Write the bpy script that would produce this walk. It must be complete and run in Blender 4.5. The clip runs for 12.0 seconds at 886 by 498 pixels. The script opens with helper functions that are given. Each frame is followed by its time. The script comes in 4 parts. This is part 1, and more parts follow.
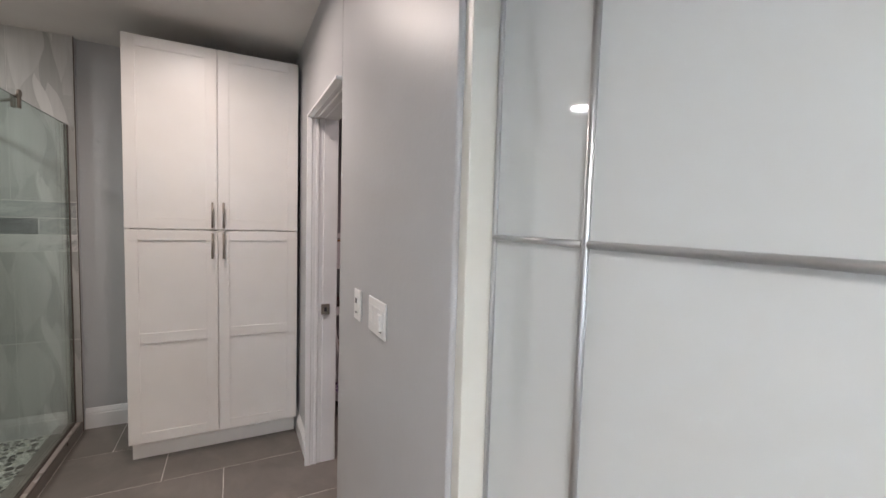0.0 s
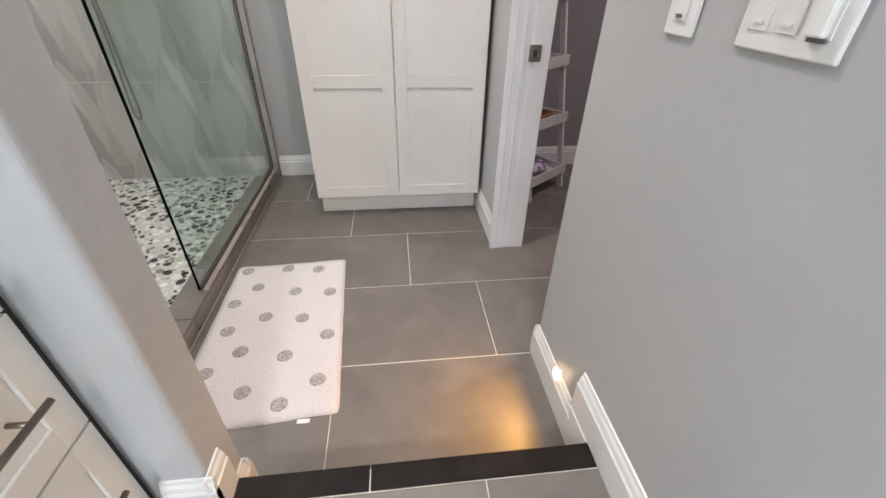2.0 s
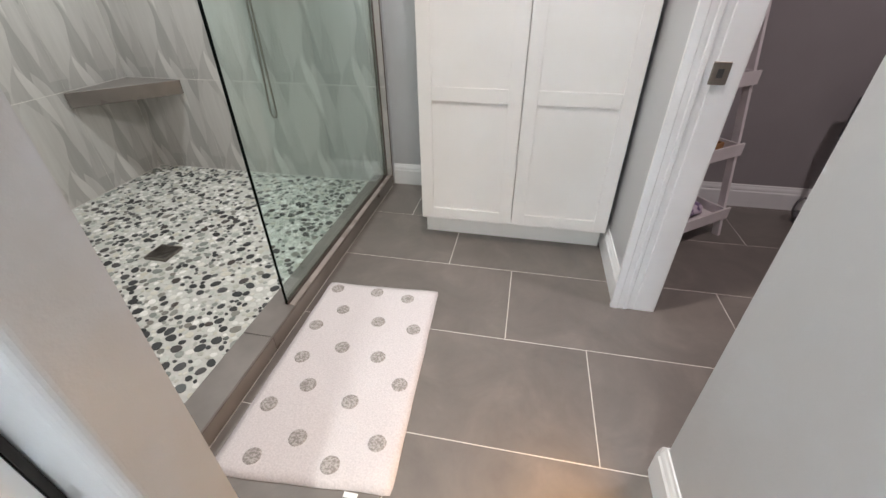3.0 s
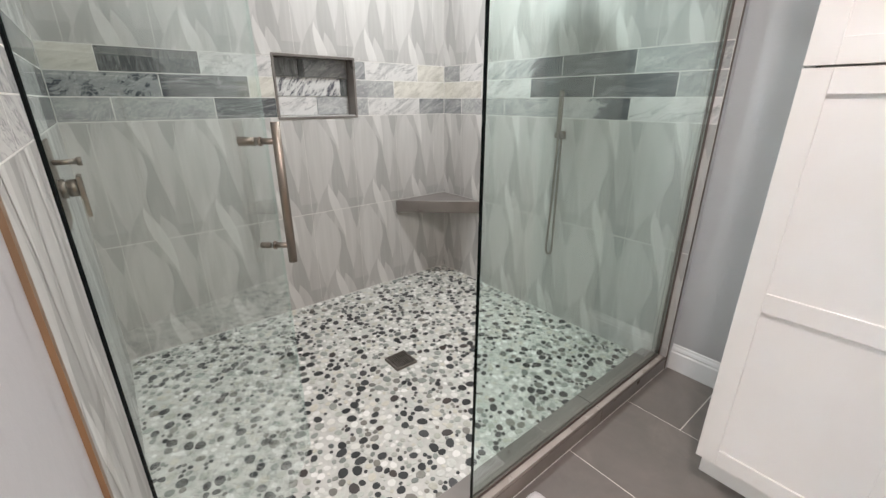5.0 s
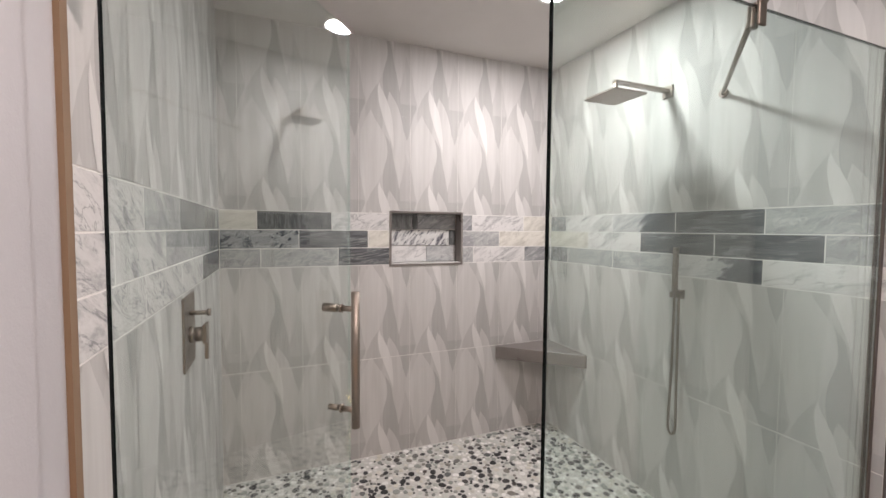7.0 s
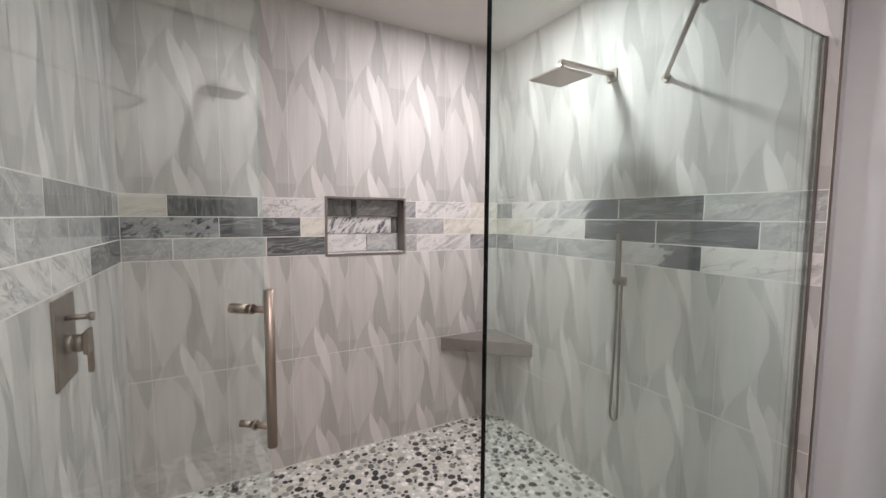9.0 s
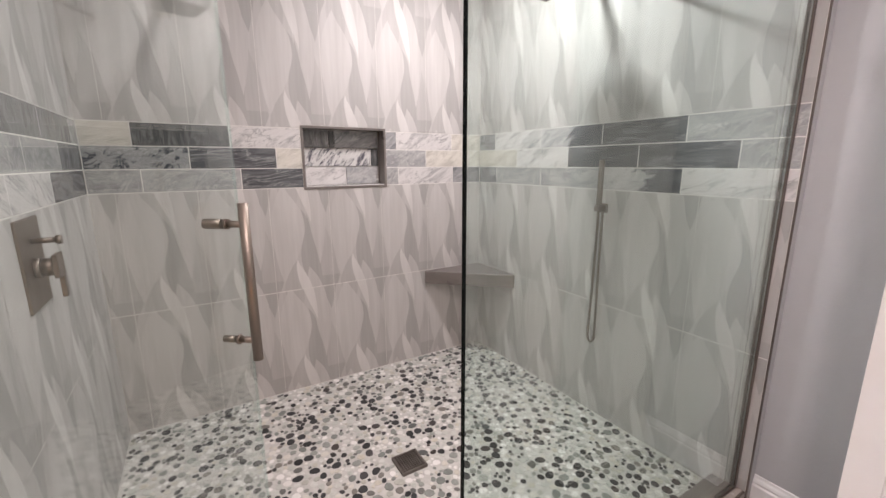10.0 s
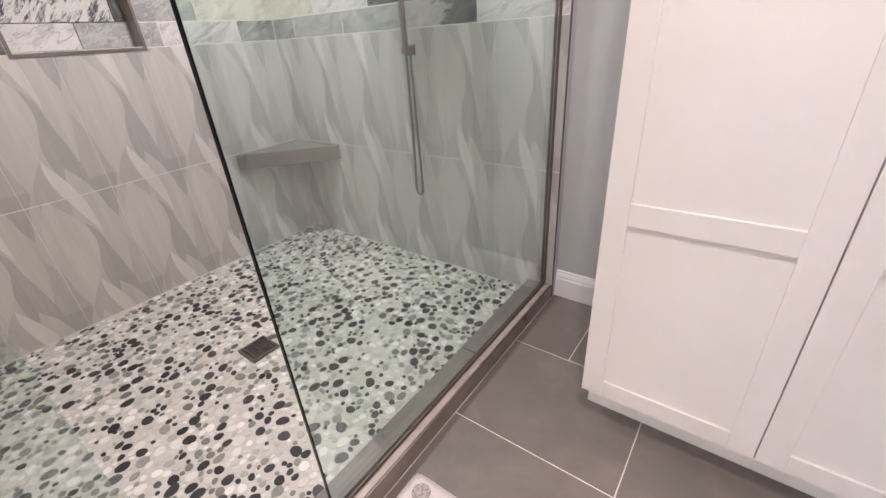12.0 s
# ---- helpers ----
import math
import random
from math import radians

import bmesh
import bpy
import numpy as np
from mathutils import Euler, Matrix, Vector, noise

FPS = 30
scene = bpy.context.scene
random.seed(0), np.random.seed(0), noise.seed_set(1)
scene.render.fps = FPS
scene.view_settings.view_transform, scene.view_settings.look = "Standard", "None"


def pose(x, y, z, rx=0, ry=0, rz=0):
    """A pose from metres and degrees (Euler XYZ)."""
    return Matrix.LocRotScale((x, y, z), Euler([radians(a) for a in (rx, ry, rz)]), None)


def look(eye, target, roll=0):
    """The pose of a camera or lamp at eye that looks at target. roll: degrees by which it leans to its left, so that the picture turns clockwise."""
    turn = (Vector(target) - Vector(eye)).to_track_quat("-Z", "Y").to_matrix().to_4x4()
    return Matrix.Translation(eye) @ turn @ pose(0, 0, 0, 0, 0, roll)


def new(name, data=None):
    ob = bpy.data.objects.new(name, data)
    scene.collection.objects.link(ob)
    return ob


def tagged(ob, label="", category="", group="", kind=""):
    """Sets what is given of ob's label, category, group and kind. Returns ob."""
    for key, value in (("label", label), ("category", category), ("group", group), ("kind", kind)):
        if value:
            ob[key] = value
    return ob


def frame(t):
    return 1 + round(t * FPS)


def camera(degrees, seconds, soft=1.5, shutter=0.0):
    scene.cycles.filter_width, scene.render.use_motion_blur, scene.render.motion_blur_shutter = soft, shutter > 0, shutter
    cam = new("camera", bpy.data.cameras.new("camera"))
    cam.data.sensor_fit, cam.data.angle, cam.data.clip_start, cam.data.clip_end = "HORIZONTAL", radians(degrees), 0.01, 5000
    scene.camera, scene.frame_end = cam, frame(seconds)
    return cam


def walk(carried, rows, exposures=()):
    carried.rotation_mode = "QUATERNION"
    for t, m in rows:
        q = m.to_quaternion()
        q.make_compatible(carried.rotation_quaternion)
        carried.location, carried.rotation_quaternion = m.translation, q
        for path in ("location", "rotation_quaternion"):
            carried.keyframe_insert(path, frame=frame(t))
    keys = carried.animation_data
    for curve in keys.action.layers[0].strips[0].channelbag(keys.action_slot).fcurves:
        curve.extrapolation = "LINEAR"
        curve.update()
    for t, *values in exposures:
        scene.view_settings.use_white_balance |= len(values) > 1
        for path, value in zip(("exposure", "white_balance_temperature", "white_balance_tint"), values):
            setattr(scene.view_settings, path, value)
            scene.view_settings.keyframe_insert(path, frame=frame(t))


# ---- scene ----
cam = camera(94.6, 12.0)
PATH = [
    (0, (-0.644, 3.731, 1.501), (0.269, 5.506, 1.372), 1.7),
    (0.5, (-0.694, 3.979, 1.493), (0.163, 5.774, 1.284), 1.3),
    (1, (-0.702, 4.18, 1.441), (-0.087, 6.031, 1.002), 1.8),
    (1.5, (-0.693, 4.291, 1.302), (-0.312, 6.06, 0.451), 1.8),
    (2, (-0.737, 4.431, 1.218), (-0.532, 6.08, 0.105), 1.2),
    (2.5, (-0.744, 4.598, 1.205), (-0.774, 6.202, 0.011), 0.3),
    (3, (-0.709, 4.768, 1.210), (-1.039, 6.394, 0.095), -0.4),
    (3.5, (-0.761, 4.947, 1.23), (-1.462, 6.516, 0.208), -0.8),
    (3.7, (-0.788, 4.968, 1.232), (-1.627, 6.509, 0.263), -0.4),
    (5.3, (-0.915, 5.251, 1.352), (-2.472, 6.327, 0.730), -0.2),
    (5.5, (-0.927, 5.279, 1.356), (-2.555, 6.287, 0.778), -0.3),
    (6, (-0.891, 5.352, 1.345), (-2.641, 6.233, 0.943), -0.4),
    (6.5, (-0.88, 5.356, 1.437), (-2.718, 6.118, 1.227), -0.4),
    (6.7, (-0.878, 5.358, 1.452), (-2.735, 6.083, 1.317), -0.1),
    (8.3, (-0.933, 5.459, 1.495), (-2.73, 6.338, 1.498), 0.6),
    (8.5, (-0.957, 5.46, 1.48), (-2.737, 6.372, 1.445), 0.6),
    (9, (-0.988, 5.471, 1.462), (-2.733, 6.436, 1.306), 0.4),
    (9.5, (-0.99, 5.475, 1.407), (-2.706, 6.468, 1.139), 0.4),
    (10, (-0.985, 5.482, 1.371), (-2.66, 6.494, 0.96), -0.2),
    (10.5, (-0.975, 5.495, 1.323), (-2.593, 6.529, 0.765), -1.0),
    (11, (-0.966, 5.501, 1.279), (-2.485, 6.59, 0.566), -2.0),
    (11.5, (-0.945, 5.518, 1.229), (-2.312, 6.711, 0.388), -3.2),
    (12, (-0.927, 5.595, 1.198), (-2.024, 6.99, 0.274), -4.1),
]
walk(cam, [(t, look(eye, target, roll)) for t, eye, target, roll in PATH],
     [(0, 0.2, 6550, 9), (0.5, 0.30, 6650, 11), (1, 0.42, 6700, 9), (1.5, 0.70, 6550, 6), (2, 0.8, 6250, 5), (2.5, 0.88, 6150, 3), (3.7, 0.97, 6200, 3), (5.5, 1.12, 6150, 9), (6.5, 1.06, 6500, 15),
      (8.5, 0.95, 6400, 15), (9.5, 1.01, 6450, 17), (10.5, 1.08, 6600, 20), (12, 1.12, 6550, 16)])

# ---- world, light ----
world = bpy.data.worlds.new("world")
scene.world = world
world.use_nodes = True
wn = world.node_tree.nodes
sky = wn.new("ShaderNodeTexSky")
sky.sky_type, sky.sun_disc, sky.sun_elevation, sky.sun_rotation = "NISHITA", False, radians(35), radians(160)
world.node_tree.links.new(sky.outputs[0], wn["Background"].inputs["Color"])
wn["Background"].inputs["Strength"].default_value = 0.1

LIGHTS = {"shower": (12.4, (1.0, 0.955, 0.925)), "hall": (13.2, (1.0, 0.84, 0.775)), "vanity": (47, (1.0, 0.96, 0.92)), "closet_room": (9.5, (1.0, 0.80, 0.79)),
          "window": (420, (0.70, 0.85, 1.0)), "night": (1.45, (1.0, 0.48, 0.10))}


def area(name, m, size, key, size_y=None, spread=180):
    data = bpy.data.lights.new(name, "AREA")
    data.shape = "RECTANGLE" if size_y else "DISK"
    data.size, data.spread = size, radians(spread)
    if size_y:
        data.size_y = size_y
    data.energy, data.color = LIGHTS[key]
    ob = new(name, data)
    ob.matrix_world = m
    return ob


CEIL = 2.625
UP = 0.155          # height of the upper floor

# ---- materials ----


def material(name):
    m = bpy.data.materials.new(name)
    m.use_nodes = True
    nt = m.node_tree
    return m, nt, nt.nodes["Principled BSDF"]


def node(nt, kind, **kw):
    n = nt.nodes.new(kind)
    for k, v in kw.items():
        n.inputs[k].default_value = v
    return n


def coords(nt, scale=(1, 1, 1)):
    tc = nt.nodes.new("ShaderNodeTexCoord")
    mp = nt.nodes.new("ShaderNodeMapping")
    mp.inputs["Scale"].default_value = scale
    nt.links.new(tc.outputs["Object"], mp.inputs["Vector"])
    return mp.outputs["Vector"]


def ramp(nt, fac, stops):
    r = nt.nodes.new("ShaderNodeValToRGB")
    el = r.color_ramp.elements
    while len(el) < len(stops):
        el.new(0.5)
    for e, (p, c) in zip(el, stops):
        e.position, e.color = p, (*c, 1)
    nt.links.new(fac, r.inputs["Fac"])
    return r.outputs["Color"]


def bump(nt, bsdf, height, strength, distance=0.002):
    b = node(nt, "ShaderNodeBump", Strength=strength, Distance=distance)
    nt.links.new(height, b.inputs["Height"])
    nt.links.new(b.outputs["Normal"], bsdf.inputs["Normal"])


def mix(nt, a, b, fac, mode="MIX"):
    m = nt.nodes.new("ShaderNodeMix")
    m.data_type, m.blend_type = "RGBA", mode
    for sock, v in ((m.inputs["Factor"], fac), (m.inputs["A"], a), (m.inputs["B"], b)):
        if isinstance(v, (int, float)):
            sock.default_value = v
        elif isinstance(v, tuple):
            sock.default_value = (*v, 1)
        else:
            nt.links.new(v, sock)
    return m.outputs["Result"]


def noisy(name, c1, c2, scale=6, rough=0.5, fine=120, bumped=0.1, stretch=(1, 1, 1), metal=0.0, detail=4, dist=0.001, spread=(0.35, 0.65), rvar=0.08):
    """Two-tone surface with broad mottling, fine grain relief and a varying gloss."""
    m, nt, p = material(name)
    v = coords(nt, stretch)
    n1 = node(nt, "ShaderNodeTexNoise", Scale=scale, Detail=detail)
    n2 = node(nt, "ShaderNodeTexNoise", Scale=fine, Detail=2)
    nt.links.new(v, n1.inputs["Vector"]), nt.links.new(v, n2.inputs["Vector"])
    nt.links.new(ramp(nt, n1.outputs["Fac"], [(spread[0], c1), (spread[1], c2)]), p.inputs["Base Color"])
    mr = node(nt, "ShaderNodeMapRange")
    mr.inputs["To Min"].default_value, mr.inputs["To Max"].default_value = max(rough - rvar, 0.02), rough + rvar
    nt.links.new(n1.outputs["Fac"], mr.inputs["Value"])
    nt.links.new(mr.outputs["Result"], p.inputs["Roughness"])
    p.inputs["Metallic"].default_value = metal
    if bumped:
        bump(nt, p, n2.outputs["Fac"], bumped, dist)
    return m


def wall_paint(name, c1, c2):
    """Satin paint over a rolled orange-peel texture."""
    m, nt, p = material(name)
    v = coords(nt)
    n0 = node(nt, "ShaderNodeTexNoise", Scale=1.6, Detail=3)
    n1 = node(nt, "ShaderNodeTexNoise", Scale=38, Detail=3)
    n2 = node(nt, "ShaderNodeTexNoise", Scale=260, Detail=1)
    for n in (n0, n1, n2):
        nt.links.new(v, n.inputs["Vector"])
    nt.links.new(ramp(nt, n0.outputs["Fac"], [(0.35, c1), (0.65, c2)]), p.inputs["Base Color"])
    add = nt.nodes.new("ShaderNodeMath")
    add.operation = "MULTIPLY_ADD"
    nt.links.new(n2.outputs["Fac"], add.inputs[0])
    add.inputs[1].default_value = 0.25
    nt.links.new(n1.outputs["Fac"], add.inputs[2])
    p.inputs["Roughness"].default_value = 0.42
    bump(nt, p, add.outputs[0], 0.28, 0.003)
    return m


M = {}
M["wall"] = wall_paint("grey wall paint", (0.445, 0.447, 0.462), (0.475, 0.477, 0.492))
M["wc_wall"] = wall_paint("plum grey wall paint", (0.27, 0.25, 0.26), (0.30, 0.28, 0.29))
M["ceiling"] = noisy("ceiling paint", (0.60, 0.58, 0.56), (0.66, 0.64, 0.62), 2, 0.7, 60, 0.2)
M["trim"] = noisy("white trim paint", (0.74, 0.74, 0.75), (0.80, 0.80, 0.81), 4, 0.32, 90, 0.05)
M["cabinet"] = noisy("white cabinet lacquer", (0.74, 0.72, 0.70), (0.78, 0.76, 0.74), 3, 0.36, 110, 0.04)
# near-black that stands in for shade in gaps and holes
M["gap"] = noisy("gap shade", (0.03, 0.03, 0.03), (0.05, 0.045, 0.04), 8, 0.8, 60, 0)
M["drain_metal"] = noisy("dark drain metal", (0.16, 0.145, 0.13), (0.22, 0.20, 0.18), 30, 0.4, 400, 0.1, metal=0.9)
M["nickel"] = noisy("brushed nickel", (0.24, 0.205, 0.175), (0.32, 0.28, 0.245), 30, 0.46, 400, 0.12, (1, 1, 0.05), 1.0)
M["bronze"] = noisy("bronze edge trim", (0.115, 0.092, 0.08), (0.165, 0.135, 0.118), 12, 0.42, 200, 0.1, (1, 1, 0.1), 0.6)
# bronze again, made lighter and warmer to stand in for light on it
M["tan_trim"] = noisy("bronze edge trim in lit tone", (0.23, 0.145, 0.085), (0.30, 0.20, 0.125), 12, 0.4, 200, 0.1, (1, 1, 0.1), 0.3)
M["seal"] = noisy("dark glass edge", (0.004, 0.006, 0.006), (0.008, 0.012, 0.012), 20, 0.2, 100, 0)
M["grout"] = noisy("light grout", (0.70, 0.69, 0.66), (0.78, 0.76, 0.73), 12, 0.8, 300, 0.4)
M["floor_grout"] = noisy("floor grout", (0.58, 0.54, 0.50), (0.68, 0.64, 0.60), 12, 0.8, 300, 0.4)
M["dark_tile"] = noisy("dark nosing tile", (0.010, 0.008, 0.008), (0.022, 0.018, 0.017), 9, 0.62, 150, 0.1)
M["curb_tile"] = noisy("curb tile", (0.15, 0.136, 0.126), (0.21, 0.19, 0.177), 5, 0.30, 160, 0.12)
# curb tile in a paler colour that stands in for light on the cap
M["lip_tile"] = noisy("lit curb strip", (0.30, 0.265, 0.245), (0.38, 0.335, 0.31), 6, 0.28, 160, 0.06)
M["white_plastic"] = noisy("white plastic", (0.78, 0.78, 0.78), (0.82, 0.82, 0.82), 5, 0.3, 200, 0.02)
M["grey_plastic"] = noisy("grey plastic", (0.10, 0.10, 0.11), (0.14, 0.14, 0.15), 5, 0.4, 200, 0.02)
M["shelf_paint"] = noisy("white shelf paint", (0.60, 0.56, 0.57), (0.68, 0.64, 0.65), 6, 0.45, 90, 0.06)
M["cream"] = noisy("cream door jamb", (0.66, 0.65, 0.60), (0.72, 0.71, 0.66), 5, 0.4, 90, 0.06)
M["wood"] = noisy("brown wood", (0.20, 0.10, 0.04), (0.36, 0.20, 0.09), 14, 0.5, 90, 0.2, (1, 8, 1))
M["purple"] = noisy("purple cloth", (0.16, 0.11, 0.22), (0.60, 0.52, 0.62), 26, 0.9, 200, 0.4, spread=(0.47, 0.53))
M["dark_cloth"] = noisy("dark cloth", (0.02, 0.012, 0.014), (0.07, 0.03, 0.03), 18, 0.9, 200, 0.4)
M["chrome"] = noisy("chrome strip", (0.545, 0.55, 0.565), (0.555, 0.56, 0.575), 3, 0.34, 200, 0.0, metal=1.0, rvar=0.0)


for key, level in (("dark_tile", 0.12), ("seal", 0.1)):
    M[key].node_tree.nodes["Principled BSDF"].inputs["Specular IOR Level"].default_value = level


def floor_tile_material():
    m, nt, p = material("grey stone tile")
    v = coords(nt)
    info = nt.nodes.new("ShaderNodeObjectInfo")
    off = nt.nodes.new("ShaderNodeVectorMath")
    off.operation = "MULTIPLY_ADD"
    nt.links.new(info.outputs["Random"], off.inputs[0])
    off.inputs[1].default_value = (37, 17, 5)
    nt.links.new(v, off.inputs[2])
    n1 = node(nt, "ShaderNodeTexNoise", Scale=3.5, Detail=6, Roughness=0.62, Distortion=0.8)
    n2 = node(nt, "ShaderNodeTexNoise", Scale=90, Detail=3)
    n3 = node(nt, "ShaderNodeTexNoise", Scale=11, Detail=5, Roughness=0.7)
    for n in (n1, n2, n3):
        nt.links.new(off.outputs[0], n.inputs["Vector"])
    c = ramp(nt, n1.outputs["Fac"], [(0.32, (0.132, 0.118, 0.108)), (0.55, (0.162, 0.144, 0.131)), (0.72, (0.196, 0.174, 0.158))])
    c2 = mix(nt, c, ramp(nt, n3.outputs["Fac"], [(0.3, (0.42, 0.42, 0.42)), (0.7, (0.58, 0.58, 0.58))]), 0.35, "OVERLAY")
    nt.links.new(c2, p.inputs["Base Color"])
    mr = node(nt, "ShaderNodeMapRange")
    mr.inputs["To Min"].default_value, mr.inputs["To Max"].default_value = 0.34, 0.5
    nt.links.new(n3.outputs["Fac"], mr.inputs["Value"])
    nt.links.new(mr.outputs["Result"], p.inputs["Roughness"])
    bump(nt, p, n2.outputs["Fac"], 0.12, 0.001)
    return m


M["floor_tile"] = floor_tile_material()


def wave_material(name, lo, hi):
    """Satin ceramic print: soft vertical streaks within one printed tone."""
    m, nt, p = material(name)
    v = coords(nt, (1, 1, 0.07))
    n1 = node(nt, "ShaderNodeTexNoise", Scale=18, Detail=3)
    n2 = node(nt, "ShaderNodeTexNoise", Scale=70, Detail=2)
    nt.links.new(v, n1.inputs["Vector"]), nt.links.new(v, n2.inputs["Vector"])
    c = ramp(nt, n1.outputs["Fac"], [(0.3, lo), (0.7, hi)])
    c = mix(nt, c, ramp(nt, n2.outputs["Fac"], [(0.38, (0.45, 0.45, 0.45)), (0.62, (0.55, 0.55, 0.55))]), 0.25, "OVERLAY")
    nt.links.new(c, p.inputs["Base Color"])
    p.inputs["Roughness"].default_value = 0.6
    return m


for key, k in (("light", 0.63), ("pale", 0.54), ("soft", 0.525), ("mid", 0.505), ("dim", 0.455), ("dark", 0.40)):
    M["wave_" + key] = wave_material("wave tile " + key, (k * 0.93, k * 0.915, k * 0.89), (k * 1.06, k * 1.045, k * 1.02))



def marble(name, base, mid, vein, amount, turn=(0.5, -0.45, 0), stretch=(1.3, 1.3, 0.33), size=6.5, cut=(0.40, 0.55), dark_from=None, width=0.03):
    """Veined marble; every piece takes its own part of the block. dark_from: where along x a dark cloud begins."""
    m, nt, p = material(name)
    tc = nt.nodes.new("ShaderNodeTexCoord")
    info = nt.nodes.new("ShaderNodeObjectInfo")
    off = nt.nodes.new("ShaderNodeVectorMath")
    off.operation = "MULTIPLY_ADD"
    nt.links.new(info.outputs["Random"], off.inputs[0])
    off.inputs[1].default_value = (31, 23, 41)
    mp = nt.nodes.new("ShaderNodeMapping")
    mp.vector_type = "TEXTURE"
    mp.inputs["Rotation"].default_value, mp.inputs["Scale"].default_value = turn, stretch
    nt.links.new(tc.outputs["Object"], mp.inputs["Vector"])
    nt.links.new(mp.outputs["Vector"], off.inputs[2])
    n1 = node(nt, "ShaderNodeTexNoise", Scale=size, Detail=8, Roughness=0.72, Distortion=0.5)
    n2 = node(nt, "ShaderNodeTexNoise", Scale=size * 0.8, Detail=6, Roughness=0.58, Distortion=0.7)
    n3 = node(nt, "ShaderNodeTexNoise", Scale=60, Detail=3)
    for n in (n1, n2, n3):
        nt.links.new(off.outputs[0], n.inputs["Vector"])
    c = ramp(nt, n1.outputs["Fac"], [(cut[0], mid), (cut[1], base)])
    if dark_from is not None:
        sep = nt.nodes.new("ShaderNodeSeparateXYZ")
        nt.links.new(tc.outputs["Object"], sep.inputs[0])
        add = nt.nodes.new("ShaderNodeMath")
        add.operation, add.inputs[1].default_value = "MULTIPLY_ADD", 0.55
        nt.links.new(n1.outputs["Fac"], add.inputs[0]), nt.links.new(sep.outputs["X"], add.inputs[2])
        mr = node(nt, "ShaderNodeMapRange")
        mr.inputs["From Min"].default_value, mr.inputs["From Max"].default_value = dark_from + 0.255, dark_from + 0.295
        nt.links.new(add.outputs[0], mr.inputs["Value"])
        c = mix(nt, c, ramp(nt, n1.outputs["Fac"], [(0.42, (0.16, 0.17, 0.18)), (0.56, (0.085, 0.09, 0.10))]), mr.outputs["Result"])
    veins = ramp(nt, n2.outputs["Fac"], [(0.5 - width, (0, 0, 0)), (0.5, (amount, amount, amount)), (0.5 + width, (0, 0, 0))])
    c = mix(nt, c, vein, veins)
    c = mix(nt, c, ramp(nt, n3.outputs["Fac"], [(0.3, (0.42, 0.42, 0.42)), (0.7, (0.58, 0.58, 0.58))]), 0.6, "OVERLAY")
    nt.links.new(c, p.inputs["Base Color"])
    p.inputs["Roughness"].default_value = 0.26
    return m


FLAT, FLATS = (0.1, -0.12, 0), (1.6, 1.6, 0.22)
UP_, UPS = (0.06, 0.08, 0), (0.28, 0.28, 1.3)
M["marble_dark"] = marble("dark marble", (0.085, 0.090, 0.097), (0.16, 0.168, 0.175), (0.42, 0.43, 0.43), 0.6, FLAT, (2.2, 2.2, 0.34), 9, width=0.022)
M["marble_coal"] = marble("upright grained dark marble", (0.085, 0.09, 0.09), (0.15, 0.155, 0.155), (0.30, 0.31, 0.31), 0.4, UP_, UPS, 8)
M["marble_slate"] = marble("upright grained slate marble", (0.22, 0.225, 0.23), (0.12, 0.125, 0.13), (0.40, 0.41, 0.41), 0.5, UP_, UPS, 7)
M["marble_spot"] = marble("spotted marble", (0.33, 0.34, 0.345), (0.06, 0.07, 0.085), (0.52, 0.53, 0.53), 0.6, (0.5, -0.6, 0), (0.6, 0.6, 0.30), 9, (0.43, 0.49))
M["marble_slash"] = marble("slashed white marble", (0.62, 0.62, 0.61), (0.10, 0.10, 0.12), (0.75, 0.75, 0.74), 0.6, (0.75, -0.8, 0), (0.5, 1.2, 0.16), 8, (0.42, 0.50))
M["marble_mid"] = marble("mid marble", (0.34, 0.345, 0.35), (0.19, 0.20, 0.21), (0.55, 0.55, 0.55), 0.6)
M["marble_white"] = marble("white marble", (0.67, 0.66, 0.65), (0.44, 0.44, 0.44), (0.14, 0.15, 0.16), 0.6, cut=(0.38, 0.50), width=0.014)
M["marble_cream"] = marble("cream marble", (0.70, 0.68, 0.62), (0.55, 0.53, 0.48), (0.34, 0.32, 0.27), 0.5, width=0.012)
M["marble_grey"] = marble("pale grey marble", (0.44, 0.445, 0.44), (0.32, 0.325, 0.33), (0.62, 0.62, 0.61), 0.6, stretch=(0.9, 0.9, 0.45), size=8, width=0.02)
M["marble_split"] = marble("marble turning dark along its length", (0.60, 0.60, 0.60), (0.40, 0.40, 0.41), (0.2, 0.2, 0.22), 0.5, dark_from=-2.60, width=0.014)
M["marble_split_far"] = marble("pale marble turning dark at its end", (0.60, 0.60, 0.60), (0.40, 0.40, 0.41), (0.2, 0.2, 0.22), 0.5, dark_from=-2.14, width=0.014)


def pebble_material(name, stops, island=True):
    m, nt, p = material(name)
    if island:
        g = nt.nodes.new("ShaderNodeNewGeometry")
        rnd = g.outputs["Random Per Island"]
    else:
        g = nt.nodes.new("ShaderNodeObjectInfo")
        rnd = g.outputs["Random"]
    c = ramp(nt, rnd, stops)
    v = coords(nt)
    n = node(nt, "ShaderNodeTexNoise", Scale=70, Detail=4, Roughness=0.7)
    nt.links.new(v, n.inputs["Vector"])
    c = mix(nt, c, ramp(nt, n.outputs["Fac"], [(0.3, (0.38, 0.38, 0.38)), (0.7, (0.6, 0.6, 0.6))]), 0.6, "OVERLAY")
    nt.links.new(c, p.inputs["Base Color"])
    p.inputs["Roughness"].default_value = 0.45
    return m


